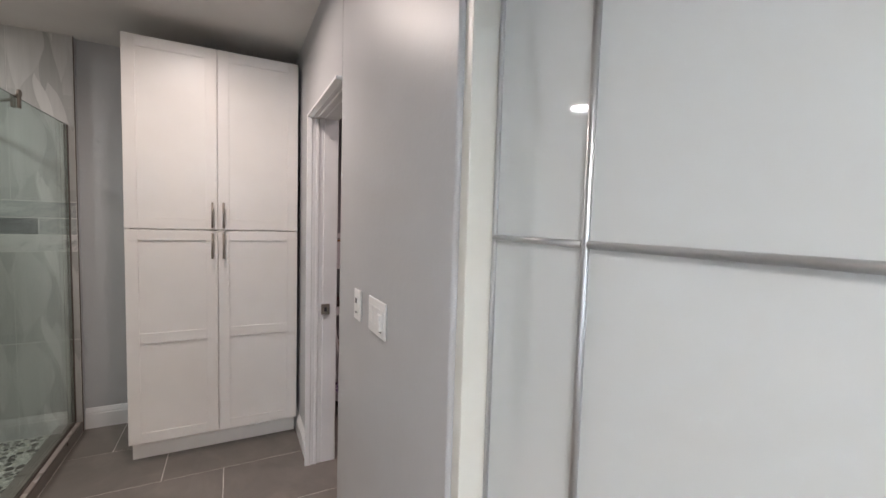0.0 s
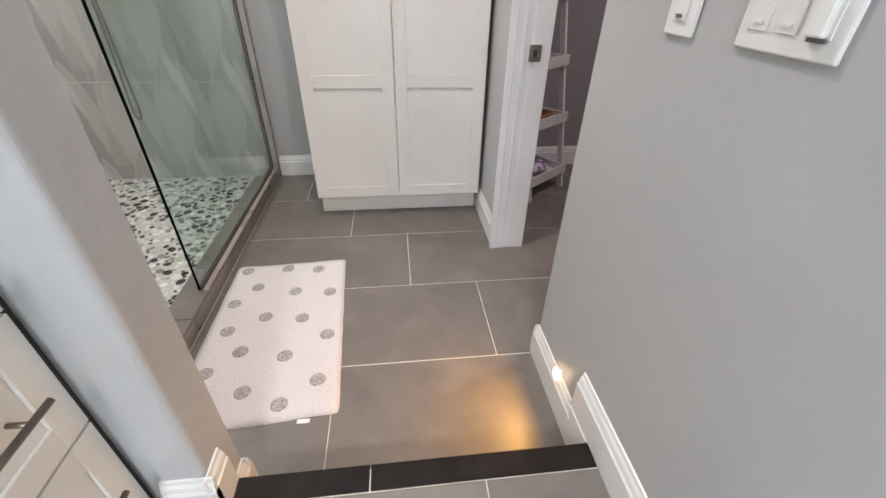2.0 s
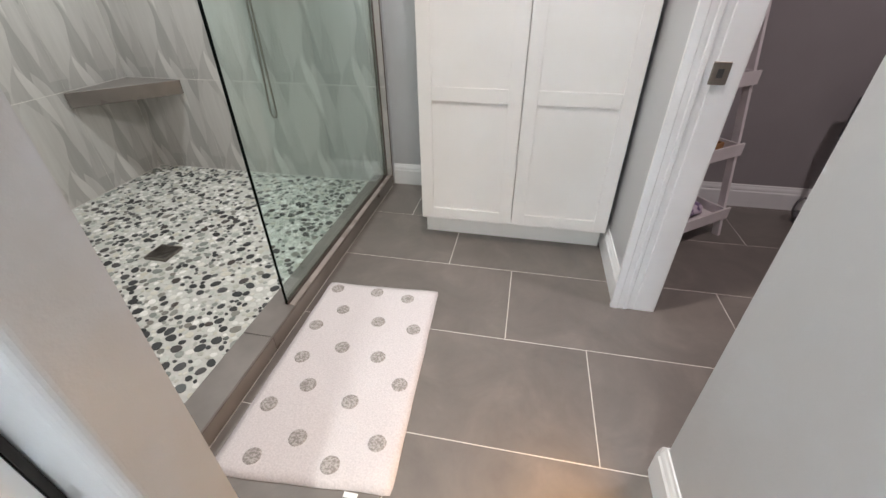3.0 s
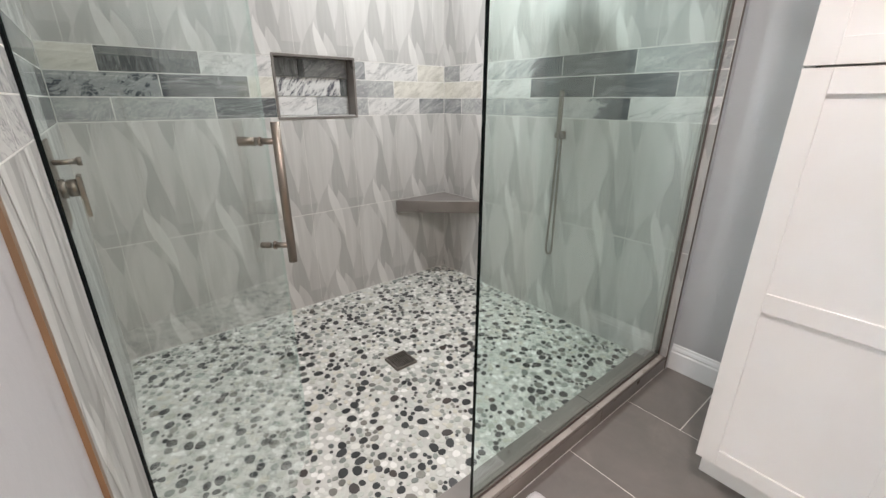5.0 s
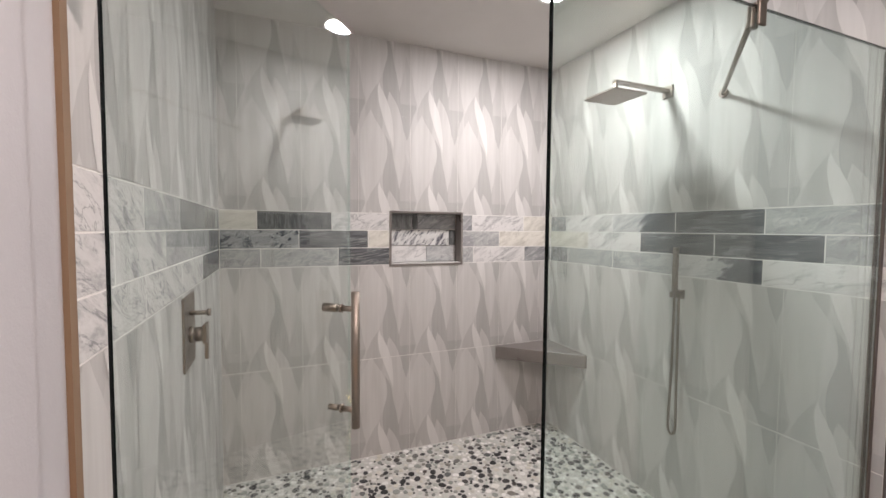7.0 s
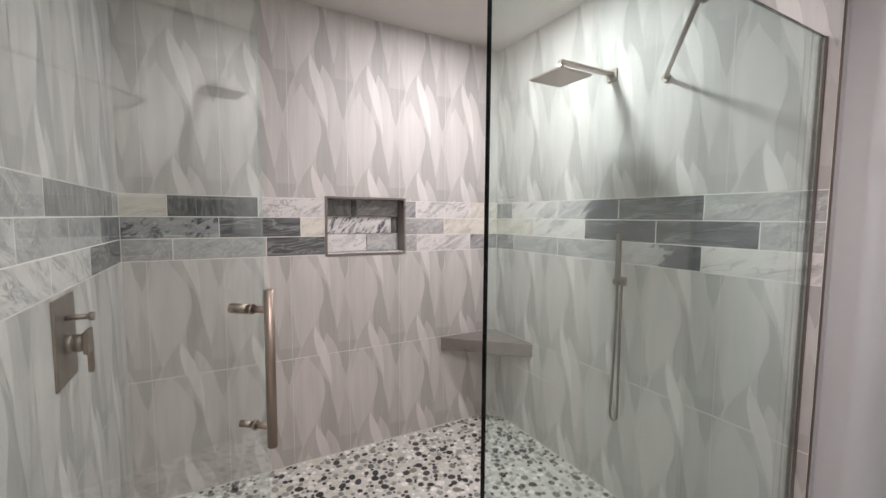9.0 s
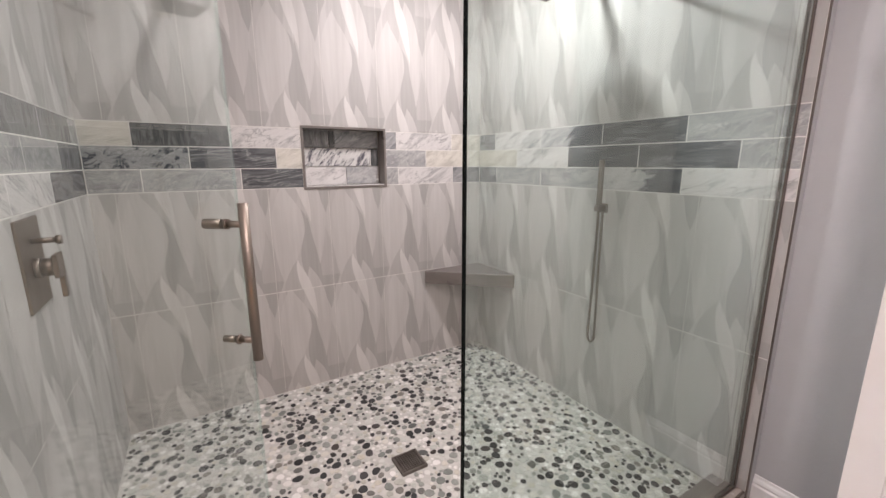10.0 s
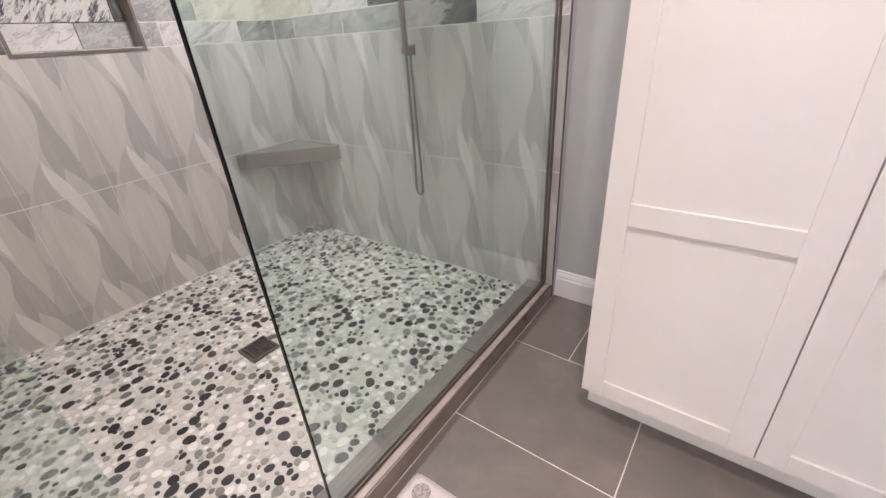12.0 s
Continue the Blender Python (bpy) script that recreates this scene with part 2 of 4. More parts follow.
PALE = [(0.0, (0.72, 0.71, 0.68)), (0.25, (0.45, 0.48, 0.44)), (0.45, (0.80, 0.79, 0.77)), (0.6, (0.72, 0.72, 0.69)), (0.78, (0.55, 0.53, 0.45)), (1.0, (0.34, 0.37, 0.34))]
MIDS = [(0.0, (0.17, 0.19, 0.175)), (0.4, (0.29, 0.31, 0.285)), (0.7, (0.20, 0.19, 0.165)), (1.0, (0.09, 0.10, 0.10))]
DARK = [(0.0, (0.010, 0.012, 0.013)), (0.45, (0.035, 0.038, 0.040)), (0.7, (0.016, 0.017, 0.018)), (0.85, (0.06, 0.062, 0.064)), (1.0, (0.045, 0.032, 0.026))]
for key, stops in (("pale", PALE), ("mids", MIDS), ("dark", DARK)):
    M["peb_" + key] = pebble_material("pebbles " + key, stops)
    M["one_" + key] = pebble_material("pebble " + key, stops, False)
M["pebble_grout"] = noisy("pebble grout", (0.50, 0.50, 0.475), (0.58, 0.58, 0.55), 40, 0.8, 300, 0.5)


def glass_material(name="clear glass", tint=(0.935, 0.978, 0.968, 1)):
    m = bpy.data.materials.new(name)
    m.use_nodes = True
    nt = m.node_tree
    nt.nodes.clear()
    out = nt.nodes.new("ShaderNodeOutputMaterial")
    tr = nt.nodes.new("ShaderNodeBsdfTransparent")
    tr.inputs["Color"].default_value = tint
    gl = nt.nodes.new("ShaderNodeBsdfGlossy")
    gl.inputs["Color"].default_value, gl.inputs["Roughness"].default_value = (1, 1, 1, 1), 0.0
    lw = nt.nodes.new("ShaderNodeLayerWeight")
    lw.inputs["Blend"].default_value = 0.5
    pw = nt.nodes.new("ShaderNodeMath")
    pw.operation, pw.inputs[1].default_value = "POWER", 5.0
    nt.links.new(lw.outputs["Facing"], pw.inputs[0])
    fr = nt.nodes.new("ShaderNodeMath")
    fr.operation, fr.inputs[1].default_value, fr.inputs[2].default_value = "MULTIPLY_ADD", 0.92, 0.075
    nt.links.new(pw.outputs[0], fr.inputs[0])
    mx = nt.nodes.new("ShaderNodeMixShader")
    nt.links.new(fr.outputs[0], mx.inputs[0])
    nt.links.new(tr.outputs[0], mx.inputs[1]), nt.links.new(gl.outputs[0], mx.inputs[2])
    nt.links.new(mx.outputs[0], out.inputs["Surface"])
    return m


M["glass"] = glass_material()
M["glass_fixed"] = glass_material("greenish glass", (0.888, 0.96, 0.94, 1))
m_, nt_, p_ = material("white back painted glass")
p_.inputs["Base Color"].default_value, p_.inputs["Roughness"].default_value = (0.66, 0.69, 0.70, 1), 0.04
p_.inputs["Coat Weight"].default_value, p_.inputs["Coat Roughness"].default_value = 0.3, 0.02
nz_ = node(nt_, "ShaderNodeTexNoise", Scale=1.4, Detail=2)
nt_.links.new(coords(nt_), nz_.inputs["Vector"])
nt_.links.new(ramp(nt_, nz_.outputs["Fac"], [(0.3, (0.64, 0.67, 0.68)), (0.7, (0.68, 0.71, 0.72))]), p_.inputs["Base Color"])
M["white_glass"] = m_


def emissive(name, color, strength):
    m, nt, p = material(name)
    p.inputs["Emission Color"].default_value, p.inputs["Emission Strength"].default_value = (*color, 1), strength
    return m


M["lamp"] = emissive("lit lamp lens", (1.0, 0.96, 0.9), 14)
M["night_lens"] = emissive("lit night light lens", (1.0, 0.62, 0.26), 4.5)


def mat_material():
    m, nt, p = material("cotton mat")
    v = coords(nt)
    n = node(nt, "ShaderNodeTexNoise", Scale=180, Detail=2)
    w = node(nt, "ShaderNodeTexWave", Scale=70, Distortion=2.0)
    nt.links.new(v, n.inputs["Vector"]), nt.links.new(v, w.inputs["Vector"])
    nt.links.new(ramp(nt, n.outputs["Fac"], [(0.3, (0.58, 0.545, 0.555)), (0.7, (0.70, 0.66, 0.67))]), p.inputs["Base Color"])
    p.inputs["Roughness"].default_value = 0.95
    bump(nt, p, w.outputs["Fac"], 0.4, 0.002)
    return m


M["mat"] = mat_material()
M["mat_dot"] = noisy("grey mat dot", (0.26, 0.235, 0.225), (0.48, 0.45, 0.435), 160, 0.95, 300, 0.6, spread=(0.42, 0.6), dist=0.003)

# ---- mesh helpers ----


def link(name, bm, mats, parent=None, label="", smooth=False, bevel=0.0):
    me = bpy.data.meshes.new(name)
    if bevel:
        bmesh.ops.bevel(bm, geom=bm.edges[:], offset=bevel, segments=1, affect="EDGES")
    bmesh.ops.recalc_face_normals(bm, faces=bm.faces[:])
    bm.to_mesh(me)
    bm.free()
    for mt in (mats if isinstance(mats, (list, tuple)) else [mats]):
        me.materials.append(M[mt] if isinstance(mt, str) else mt)
    if smooth:
        me.polygons.foreach_set("use_smooth", [True] * len(me.polygons))
    ob = new(name, me)
    if parent is not None:
        ob.parent = parent
    if label:
        tagged(ob, label=label)
    return ob


part = link


def box(bm, x0, x1, y0, y1, z0, z1, mi=0):
    vs = [bm.verts.new(c) for c in ((x0, y0, z0), (x1, y0, z0), (x1, y1, z0), (x0, y1, z0), (x0, y0, z1), (x1, y0, z1), (x1, y1, z1), (x0, y1, z1))]
    for f in ((3, 2, 1, 0), (4, 5, 6, 7), (0, 1, 5, 4), (1, 2, 6, 5), (2, 3, 7, 6), (3, 0, 4, 7)):
        face = bm.faces.new([vs[i] for i in f])
        face.material_index = mi
    return vs


def boxes(*bs):
    bm = bmesh.new()
    for b in bs:
        box(bm, *b)
    return bm


def rod(bm, a, b, r, n=12, r2=None, mi=0):
    """A round bar from a to b."""
    a, b = Vector(a), Vector(b)
    q = (b - a).to_track_quat("Z", "Y").to_matrix()
    rings = []
    for p, rr in ((a, r), (b, r if r2 is None else r2)):
        rings.append([bm.verts.new(p + q @ Vector((rr * math.cos(2 * math.pi * i / n), rr * math.sin(2 * math.pi * i / n), 0))) for i in range(n)])
    for i in range(n):
        f = bm.faces.new((rings[0][i], rings[0][(i + 1) % n], rings[1][(i + 1) % n], rings[1][i]))
        f.material_index, f.smooth = mi, True
    for ring in (rings[0][::-1], rings[1]):
        bm.faces.new(ring).material_index = mi


def extrude_profile(pts, along, d0, d1, to):
    """A closed profile, list of (u, v), run from d0 to d1; to(u, v, d) gives the place."""
    bm = bmesh.new()
    a = [bm.verts.new(to(u, v, d0)) for u, v in pts]
    b = [bm.verts.new(to(u, v, d1)) for u, v in pts]
    n = len(pts)
    for i in range(n):
        bm.faces.new((a[i], a[(i + 1) % n], b[(i + 1) % n], b[i]))
    bm.faces.new(a[::-1]), bm.faces.new(b)
    return bm


def empty(name, label, category, group="", at=(0, 0, 0), turn=0.0):
    e = new(name)
    e.empty_display_size = 0.1
    e.matrix_world = pose(*at, 0, 0, turn)
    return tagged(e, label=label, category=category, group=group)


def structure(ob):
    return tagged(ob, kind="structure")


# ---- large structure ----
WX = -0.237         # hall face of the east wall
BX, SY, LY = -3.40, 7.25, 5.07   # tiled faces: back, far side, near side
GX = -1.605         # plane of the fixed glass
CURB0, CURB1, CURBZ = -1.563, -1.69, 0.070
END = -1.558         # where the plain wall begins beside the tiling

structure(link("wall_west", boxes((BX - 0.26, BX - 0.135, LY - 0.12, 7.6, -0.1, CEIL)), "wall"))
structure(link("wall_north", boxes((BX - 0.135, END, SY + 0.012, 7.45, -0.1, CEIL), (END, -0.10, 7.295, 7.45, -0.1, CEIL)), "wall"))


def rounded_wall(name, x0, x1, y0, y1, z0, z1, corners, r=0.02, mat="wall"):
    """A wall block whose named vertical corners (sx, sy) are bullnosed."""
    bm = bmesh.new()
    pts = []
    for sx, sy in ((-1, -1), (1, -1), (1, 1), (-1, 1)):
        cx, cy = (x0 if sx < 0 else x1), (y0 if sy < 0 else y1)
        if (sx, sy) in corners:
            start = {(-1, -1): 180, (1, -1): 270, (1, 1): 0, (-1, 1): 90}[(sx, sy)]
            for k in range(7):
                a = radians(start + 15 * k)
                pts.append((cx - sx * r + r * math.cos(a), cy - sy * r + r * math.sin(a)))
        else:
            pts.append((cx, cy))
    lo = [bm.verts.new((x, y, z0)) for x, y in pts]
    hi = [bm.verts.new((x, y, z1)) for x, y in pts]
    n = len(pts)
    for i in range(n):
        bm.faces.new((lo[i], lo[(i + 1) % n], hi[(i + 1) % n], hi[i]))
    bm.faces.new(lo[::-1]), bm.faces.new(hi)
    return structure(link(name, bm, mat))



rounded_wall("wall_east", WX, -0.10, 4.475, 5.49, -0.1, CEIL, [(-1, -1), (-1, 1)], 0.009)
structure(link("wall_east_far", boxes((WX, -0.10, 6.24, 7.295, -0.1, CEIL), (WX, -0.10, 5.49, 6.24, 2.10, CEIL)), "wall"))
structure(link("wall_near", boxes((BX - 0.135, -1.665, 4.95, LY - 0.012, -0.1, CEIL)), "wall"))
rounded_wall("wall_pier", -1.664, -1.186, 4.95, LY + 0.006, -0.1, CEIL, [(1, -1)])
# room where the walk starts
structure(link("wall_vanity_west", boxes((-2.05, -1.93, 0.5, 4.95, -0.1, CEIL)), "wall"))
structure(link("wall_closet_back", boxes((0.62, 0.72, 0.5, 4.62, -0.1, CEIL), (-0.10, 0.62, 4.475, 4.62, -0.1, CEIL)), "wall"))
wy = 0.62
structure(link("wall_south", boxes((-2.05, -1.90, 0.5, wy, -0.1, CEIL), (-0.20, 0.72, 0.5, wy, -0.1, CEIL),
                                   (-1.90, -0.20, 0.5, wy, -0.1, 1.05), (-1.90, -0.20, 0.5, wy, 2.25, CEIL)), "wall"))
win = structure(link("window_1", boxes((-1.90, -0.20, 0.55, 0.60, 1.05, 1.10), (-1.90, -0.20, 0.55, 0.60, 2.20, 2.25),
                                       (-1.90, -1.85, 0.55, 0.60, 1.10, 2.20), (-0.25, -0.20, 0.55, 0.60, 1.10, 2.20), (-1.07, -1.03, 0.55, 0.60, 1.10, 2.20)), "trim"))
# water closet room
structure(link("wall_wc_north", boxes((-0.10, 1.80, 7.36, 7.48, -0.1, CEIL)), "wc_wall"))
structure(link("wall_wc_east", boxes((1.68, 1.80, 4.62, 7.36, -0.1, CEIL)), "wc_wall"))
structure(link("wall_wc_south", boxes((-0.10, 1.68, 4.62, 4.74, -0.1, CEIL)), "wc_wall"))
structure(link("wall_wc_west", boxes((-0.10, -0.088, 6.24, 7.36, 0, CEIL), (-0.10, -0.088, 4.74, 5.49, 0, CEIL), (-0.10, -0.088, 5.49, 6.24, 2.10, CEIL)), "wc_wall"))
structure(link("ceiling", boxes((-3.7, 1.85, 0.4, 7.65, CEIL, CEIL + 0.1)), "ceiling"))
structure(link("ground_slab", boxes((-3.7, 1.85, 0.4, 7.65, -0.2, -0.1)), "grout"))

# floors: grout beds, tiles come last
floor_low = structure(link("floor", boxes((CURB0, 1.68, 5.02, 7.36, -0.1, -0.0018)), "floor_grout"))
floor_up = structure(link("floor_upper", boxes((-1.93, 0.62, 0.62, 5.009, -0.1, UP - 0.003)), "floor_grout"))
shower_bed = structure(link("floor_shower", boxes((BX, CURB1, LY, SY, -0.1, 0.014)), "pebble_grout"))
curb = structure(link("shower_curb", boxes((CURB1 + 0.004, CURB0 - 0.006, LY, SY, -0.09, CURBZ - 0.006)), "grout"))

# back wall behind the shower tiles, with the niche let in
NY0, NY1, NZ0, NZ1 = 6.035, 6.515, 1.24, 1.565
structure(link("wall_shower_back", boxes((BX - 0.135, BX - 0.011, LY - 0.012, NY0 - 0.01, -0.1, CEIL), (BX - 0.135, BX - 0.011, NY1 + 0.01, SY + 0.012, -0.1, CEIL),
                                         (BX - 0.135, BX - 0.011, NY0 - 0.01, NY1 + 0.01, -0.1, NZ0 - 0.01), (BX - 0.135, BX - 0.011, NY0 - 0.01, NY1 + 0.01, NZ1 + 0.01, CEIL),
                                         (BX - 0.135, BX - 0.10, NY0 - 0.01, NY1 + 0.01, NZ0 - 0.01, NZ1 + 0.01)), "grout"))

# ---- trim ----
BASE = [(0, 0), (0.016, 0), (0.016, 0.098), (0.011, 0.106), (0.013, 0.112), (0.010, 0.122), (0.006, 0.130), (0.004, 0.140), (0, 0.142)]


def baseboard(a, b, normal, z=0.0, h=0.142):
    """A moulded board from a to b on the plan, proud of the wall along normal."""
    a, b, n = Vector((*a, z)), Vector((*b, z)), Vector((*normal, 0))
    bm = extrude_profile(BASE, None, 0, 1, lambda u, v, d: a.lerp(b, d) + n * u + Vector((0, 0, v * h / 0.142)))
    return structure(link("baseboard", bm, "trim"))


baseboard((END + 0.001, 7.295), (-1.15, 7.295), (0, -1))
baseboard((WX, 6.24), (WX, 7.28), (-1, 0))
baseboard((WX, 5.11), (WX, 5.49), (-1, 0))
baseboard((WX, 4.49), (WX, 5.142), (-1, 0), UP)
structure(link("stair_skirt", extrude_profile([(5.0225, 0), (5.11, 0), (5.11, 0.085), (5.142, UP - 0.0005), (5.0225, UP - 0.0005)], None, 0.0005, 0.0185, lambda u, v, d: (WX - d, u, v)), "trim", bevel=0.003))
baseboard((-0.10, 7.36), (1.68, 7.36), (0, -1))
baseboard((-0.088, 6.30), (-0.088, 7.34), (1, 0))
baseboard((1.68, 4.74), (1.68, 7.34), (-1, 0))
baseboard((-1.186, 5.020), (-1.186, 5.078), (1, 0))
baseboard((-1.186, 4.936), (-1.186, 5.018), (1, 0), UP)
baseboard((-1.282, 4.95), (-1.170, 4.95), (0, -1), UP)
baseboard((CURB0 + 0.002, LY + 0.006), (-1.170, LY + 0.006), (0, 1))
# return of the board round the wall's end
baseboard((WX - 0.014, 5.49), (-0.10, 5.49), (0, 1))

# lining of the doorway
lin = structure(link("door_lining", extrude_profile(
    [(-0.262, 0), (-0.262, -0.016), (-0.236, -0.020), (-0.232, -0.016), (-0.212, -0.0155), (-0.208, -0.019), (-0.196, -0.019), (-0.192, -0.0115), (-0.168, -0.011),
     (-0.164, -0.014), (-0.086, -0.014), (-0.082, -0.010), (-0.082, 0)], None, 0, 2.10, lambda u, v, d: (u, 6.239 + v, d)), "trim"))
head = structure(link("door_lining_head", extrude_profile(
    [(-0.262, 0), (-0.262, -0.012), (-0.236, -0.020), (-0.232, -0.016), (-0.212, -0.0155), (-0.208, -0.019), (-0.196, -0.019), (-0.192, -0.0115), (-0.168, -0.011),
     (-0.164, -0.014), (-0.086, -0.014), (-0.082, -0.010), (-0.082, 0)], None, 5.492, 6.218, lambda u, v, d: (u, d, 2.099 + v)), "trim"))
strike = boxes((-0.175, -0.125, 6.2185, 6.2225, 0.925, 0.99))
part("strike_plate", strike, "nickel", lin, "square metal strike plate", bevel=0.001)
# hole drawn as a dark block, its shade put into the colour
part("strike_hole", boxes((-0.158, -0.142, 6.2165, 6.2185, 0.945, 0.970)), "gap", lin)

# edge strips where the shower tiling ends
structure(link("tile_edge_trim", boxes((-1.5630, -1.5595, SY - 0.001, 7.294, 0, CEIL)), "bronze"))
# near strip takes the bronze colour with the light painted in
structure(link("tile_edge_trim", boxes((-1.6635, -1.640, LY - 0.012, LY + 0.014, CURBZ, CEIL)), "tan_trim"))

# ---- lamps ----


# builds the shower and hall lights, and two added unseen ones
def downlight(x, y, key, size=0.13, spread=140):
    t = empty("ceiling_light", "round recessed ceiling light with a glowing white lens", "ceiling light", "recessed ceiling lights", (x, y, CEIL))
    bm = bmesh.new()
    n = 32
    for r0, r1, z0, z1 in ((0.086, 0.066, -0.001, -0.007), (0.066, 0.062, -0.007, -0.002)):
        a = [bm.verts.new((r0 * math.cos(2 * math.pi * i / n), r0 * math.sin(2 * math.pi * i / n), z0)) for i in range(n)]
        b = [bm.verts.new((r1 * math.cos(2 * math.pi * i / n), r1 * math.sin(2 * math.pi * i / n), z1)) for i in range(n)]
        for i in range(n):
            bm.faces.new((a[i], a[(i + 1) % n], b[(i + 1) % n], b[i]))
    part("trim_ring", bm, "trim", t)
    bm = bmesh.new()
    bmesh.ops.create_circle(bm, cap_ends=True, segments=32, radius=0.062, matrix=Matrix.Translation((0, 0, -0.003)))
    part("lens", bm, "lamp", t)
    area("lamp_" + key, pose(x, y, CEIL - 0.012), size, key, spread=spread)


downlight(-2.60, 6.645, "shower", 0.18, 180)
downlight(-0.90, 5.82, "hall", 0.14, 165)
# added fill, no fixture known here: brightens the small room
downlight(0.75, 5.9, "closet_room")
# added fill out of view, place assumed; emitter far wider than its lens
downlight(-1.0, 2.6, "vanity", 0.5)
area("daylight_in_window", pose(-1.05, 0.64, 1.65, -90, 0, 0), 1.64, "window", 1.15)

# ---- tall cabinet ----
CX0, CX1, CY = -1.197, -0.260, 6.63


def shaker(parent, name, x0, x1, z0, z1, rails, off, st=0.062, place=None, y=CY, th=0.02, rec=0.008):
    """A framed front: a backing panel with stiles and rails of their own, facing -y unless place turns it."""
    place = place or (lambda a, b, c0, c1, e0, e1: (a, b, c0, c1, e0, e1))
    d = part(name, shift(boxes(place(x0, x1, y + rec, y + th, z0, z1)), off), "cabinet", parent)
    for a, b in ((x0, x0 + st), (x1 - st, x1)):
        part("stile", shift(boxes(place(a, b, y, y + rec - 0.0002, z0, z1)), off), "cabinet", d, bevel=0.001)
    for a, b in [(z0, z0 + st), *rails, (z1 - st, z1)]:
        part("rail", shift(boxes(place(x0 + st + 0.0003, x1 - st - 0.0003, y + 0.0002, y + rec - 0.0002, a, b)), off), "cabinet", d, bevel=0.001)
    return d


cab = empty("tall_cabinet", "tall white shaker cabinet with four doors against the wall", "cabinet", at=((CX0 + CX1) / 2, 6.9, 0))
OFF = Vector(((CX0 + CX1) / 2, 6.9, 0))


def shift(bm, v):
    bmesh.ops.translate(bm, vec=-v, verts=bm.verts[:])
    return bm


X0, X1, Y0 = CX0 + 0.004, CX1 - 0.004, CY + 0.023
part("carcass", shift(boxes((X0, X0 + 0.018, Y0, 7.27, 0.125, 2.498), (X1 - 0.018, X1, Y0, 7.27, 0.125, 2.498), (X0 + 0.018, X1 - 0.018, 7.26, 7.27, 0.125, 2.498),
                            (X0 + 0.018, X1 - 0.018, Y0, 7.26, 0.125, 0.143), (X0 + 0.018, X1 - 0.018, Y0, 7.26, 2.480, 2.498), (X0 + 0.018, X1 - 0.018, Y0 + 0.06, 7.26, 1.40, 1.418)), OFF), "cabinet", cab)
part("toe_kick", shift(boxes((CX0 + 0.004, CX1 - 0.004, 6.715, 6.735, 0, 0.125)), OFF), "cabinet", cab)
for x in (CX0 + 0.004, CX1 - 0.024):
    part("toe_side", shift(boxes((x, x + 0.02, 6.735, 7.27, 0, 0.125)), OFF), "cabinet", cab)
mid = (CX0 + CX1) / 2
for x0, x1, hx in ((CX0, mid - 0.0015, -0.757), (mid + 0.0015, CX1, -0.697)):
    for z0, z1, rails, hz in ((0.130, 1.410, [(0.735, 0.796)], (1.237, 1.395)), (1.4155, 2.503, [], (1.425, 1.582))):
        d = shaker(cab, "door", x0, x1, z0, z1, rails, OFF)
        bm = bmesh.new()
        rod(bm, (hx, CY - 0.034, hz[0]), (hx, CY - 0.034, hz[1]), 0.006)
        for z in (hz[0] + 0.03, hz[1] - 0.03):
            rod(bm, (hx, CY - 0.034, z), (hx, CY, z), 0.0045, 8)
        part("handle", shift(bm, OFF), "nickel", d, "brushed nickel bar handle")

# ---- white glass sliding door beside the switch wall ----
PX = -0.168
slider = empty("sliding_closet_door", "white back-painted glass sliding closet door with slim metal bars", "sliding door", at=(PX, 3.5, UP))
SO = Vector((PX, 3.5, UP))
ys = [4.438, 4.187, 1.95, 1.68]
zs = [UP + 0.04, 1.474, 2.38]
part("frame", shift(boxes((PX, PX + 0.03, ys[0] - 0.012, ys[0], UP + 0.02, 2.40), (PX, PX + 0.03, ys[3] - 0.012, ys[3], UP + 0.02, 2.40),
                          (PX, PX + 0.03, ys[3], ys[0] - 0.012, UP + 0.02, UP + 0.045), (PX, PX + 0.03, ys[3], ys[0] - 0.012, 2.375, 2.40)), SO), "chrome", slider, bevel=0.002)
for y1, y0 in zip(ys, ys[1:]):
    for z0, z1 in zip(zs, zs[1:]):
        part("pane", shift(boxes((PX + 0.006, PX + 0.012, y0, y1, z0, z1)), SO), "white_glass", slider, "white back-painted glass pane")
for y in ys[1:3]:
    bm = bmesh.new()
    rod(bm, (PX + 0.004, y, zs[0]), (PX + 0.004, y, zs[2]), 0.007)
    part("upright_bar", shift(bm, SO), "chrome", slider)
for a, b in zip(ys, ys[1:]):
    bm = bmesh.new()
    rod(bm, (PX + 0.004, a - 0.006, zs[1]), (PX + 0.004, b + 0.006, zs[1]), 0.006)
    part("cross_bar", shift(bm, SO), "chrome", slider)
structure(link("closet_jamb", boxes((-0.226, -0.150, 4.441, 4.4745, UP, 2.40), (-0.205, -0.150, 4.441, 4.4745, 2.40, CEIL)), "cream", bevel=0.002))
structure(link("closet_track", boxes((-0.19, -0.08, 0.62, 4.440, 2.405, 2.47), (-0.237, -0.19, 0.62, 4.474, 2.40, 2.62)), "cream"))
structure(link("closet_filler", boxes((-0.12, -0.10, 0.62, 4.473, UP, 2.40)), "white_glass"))

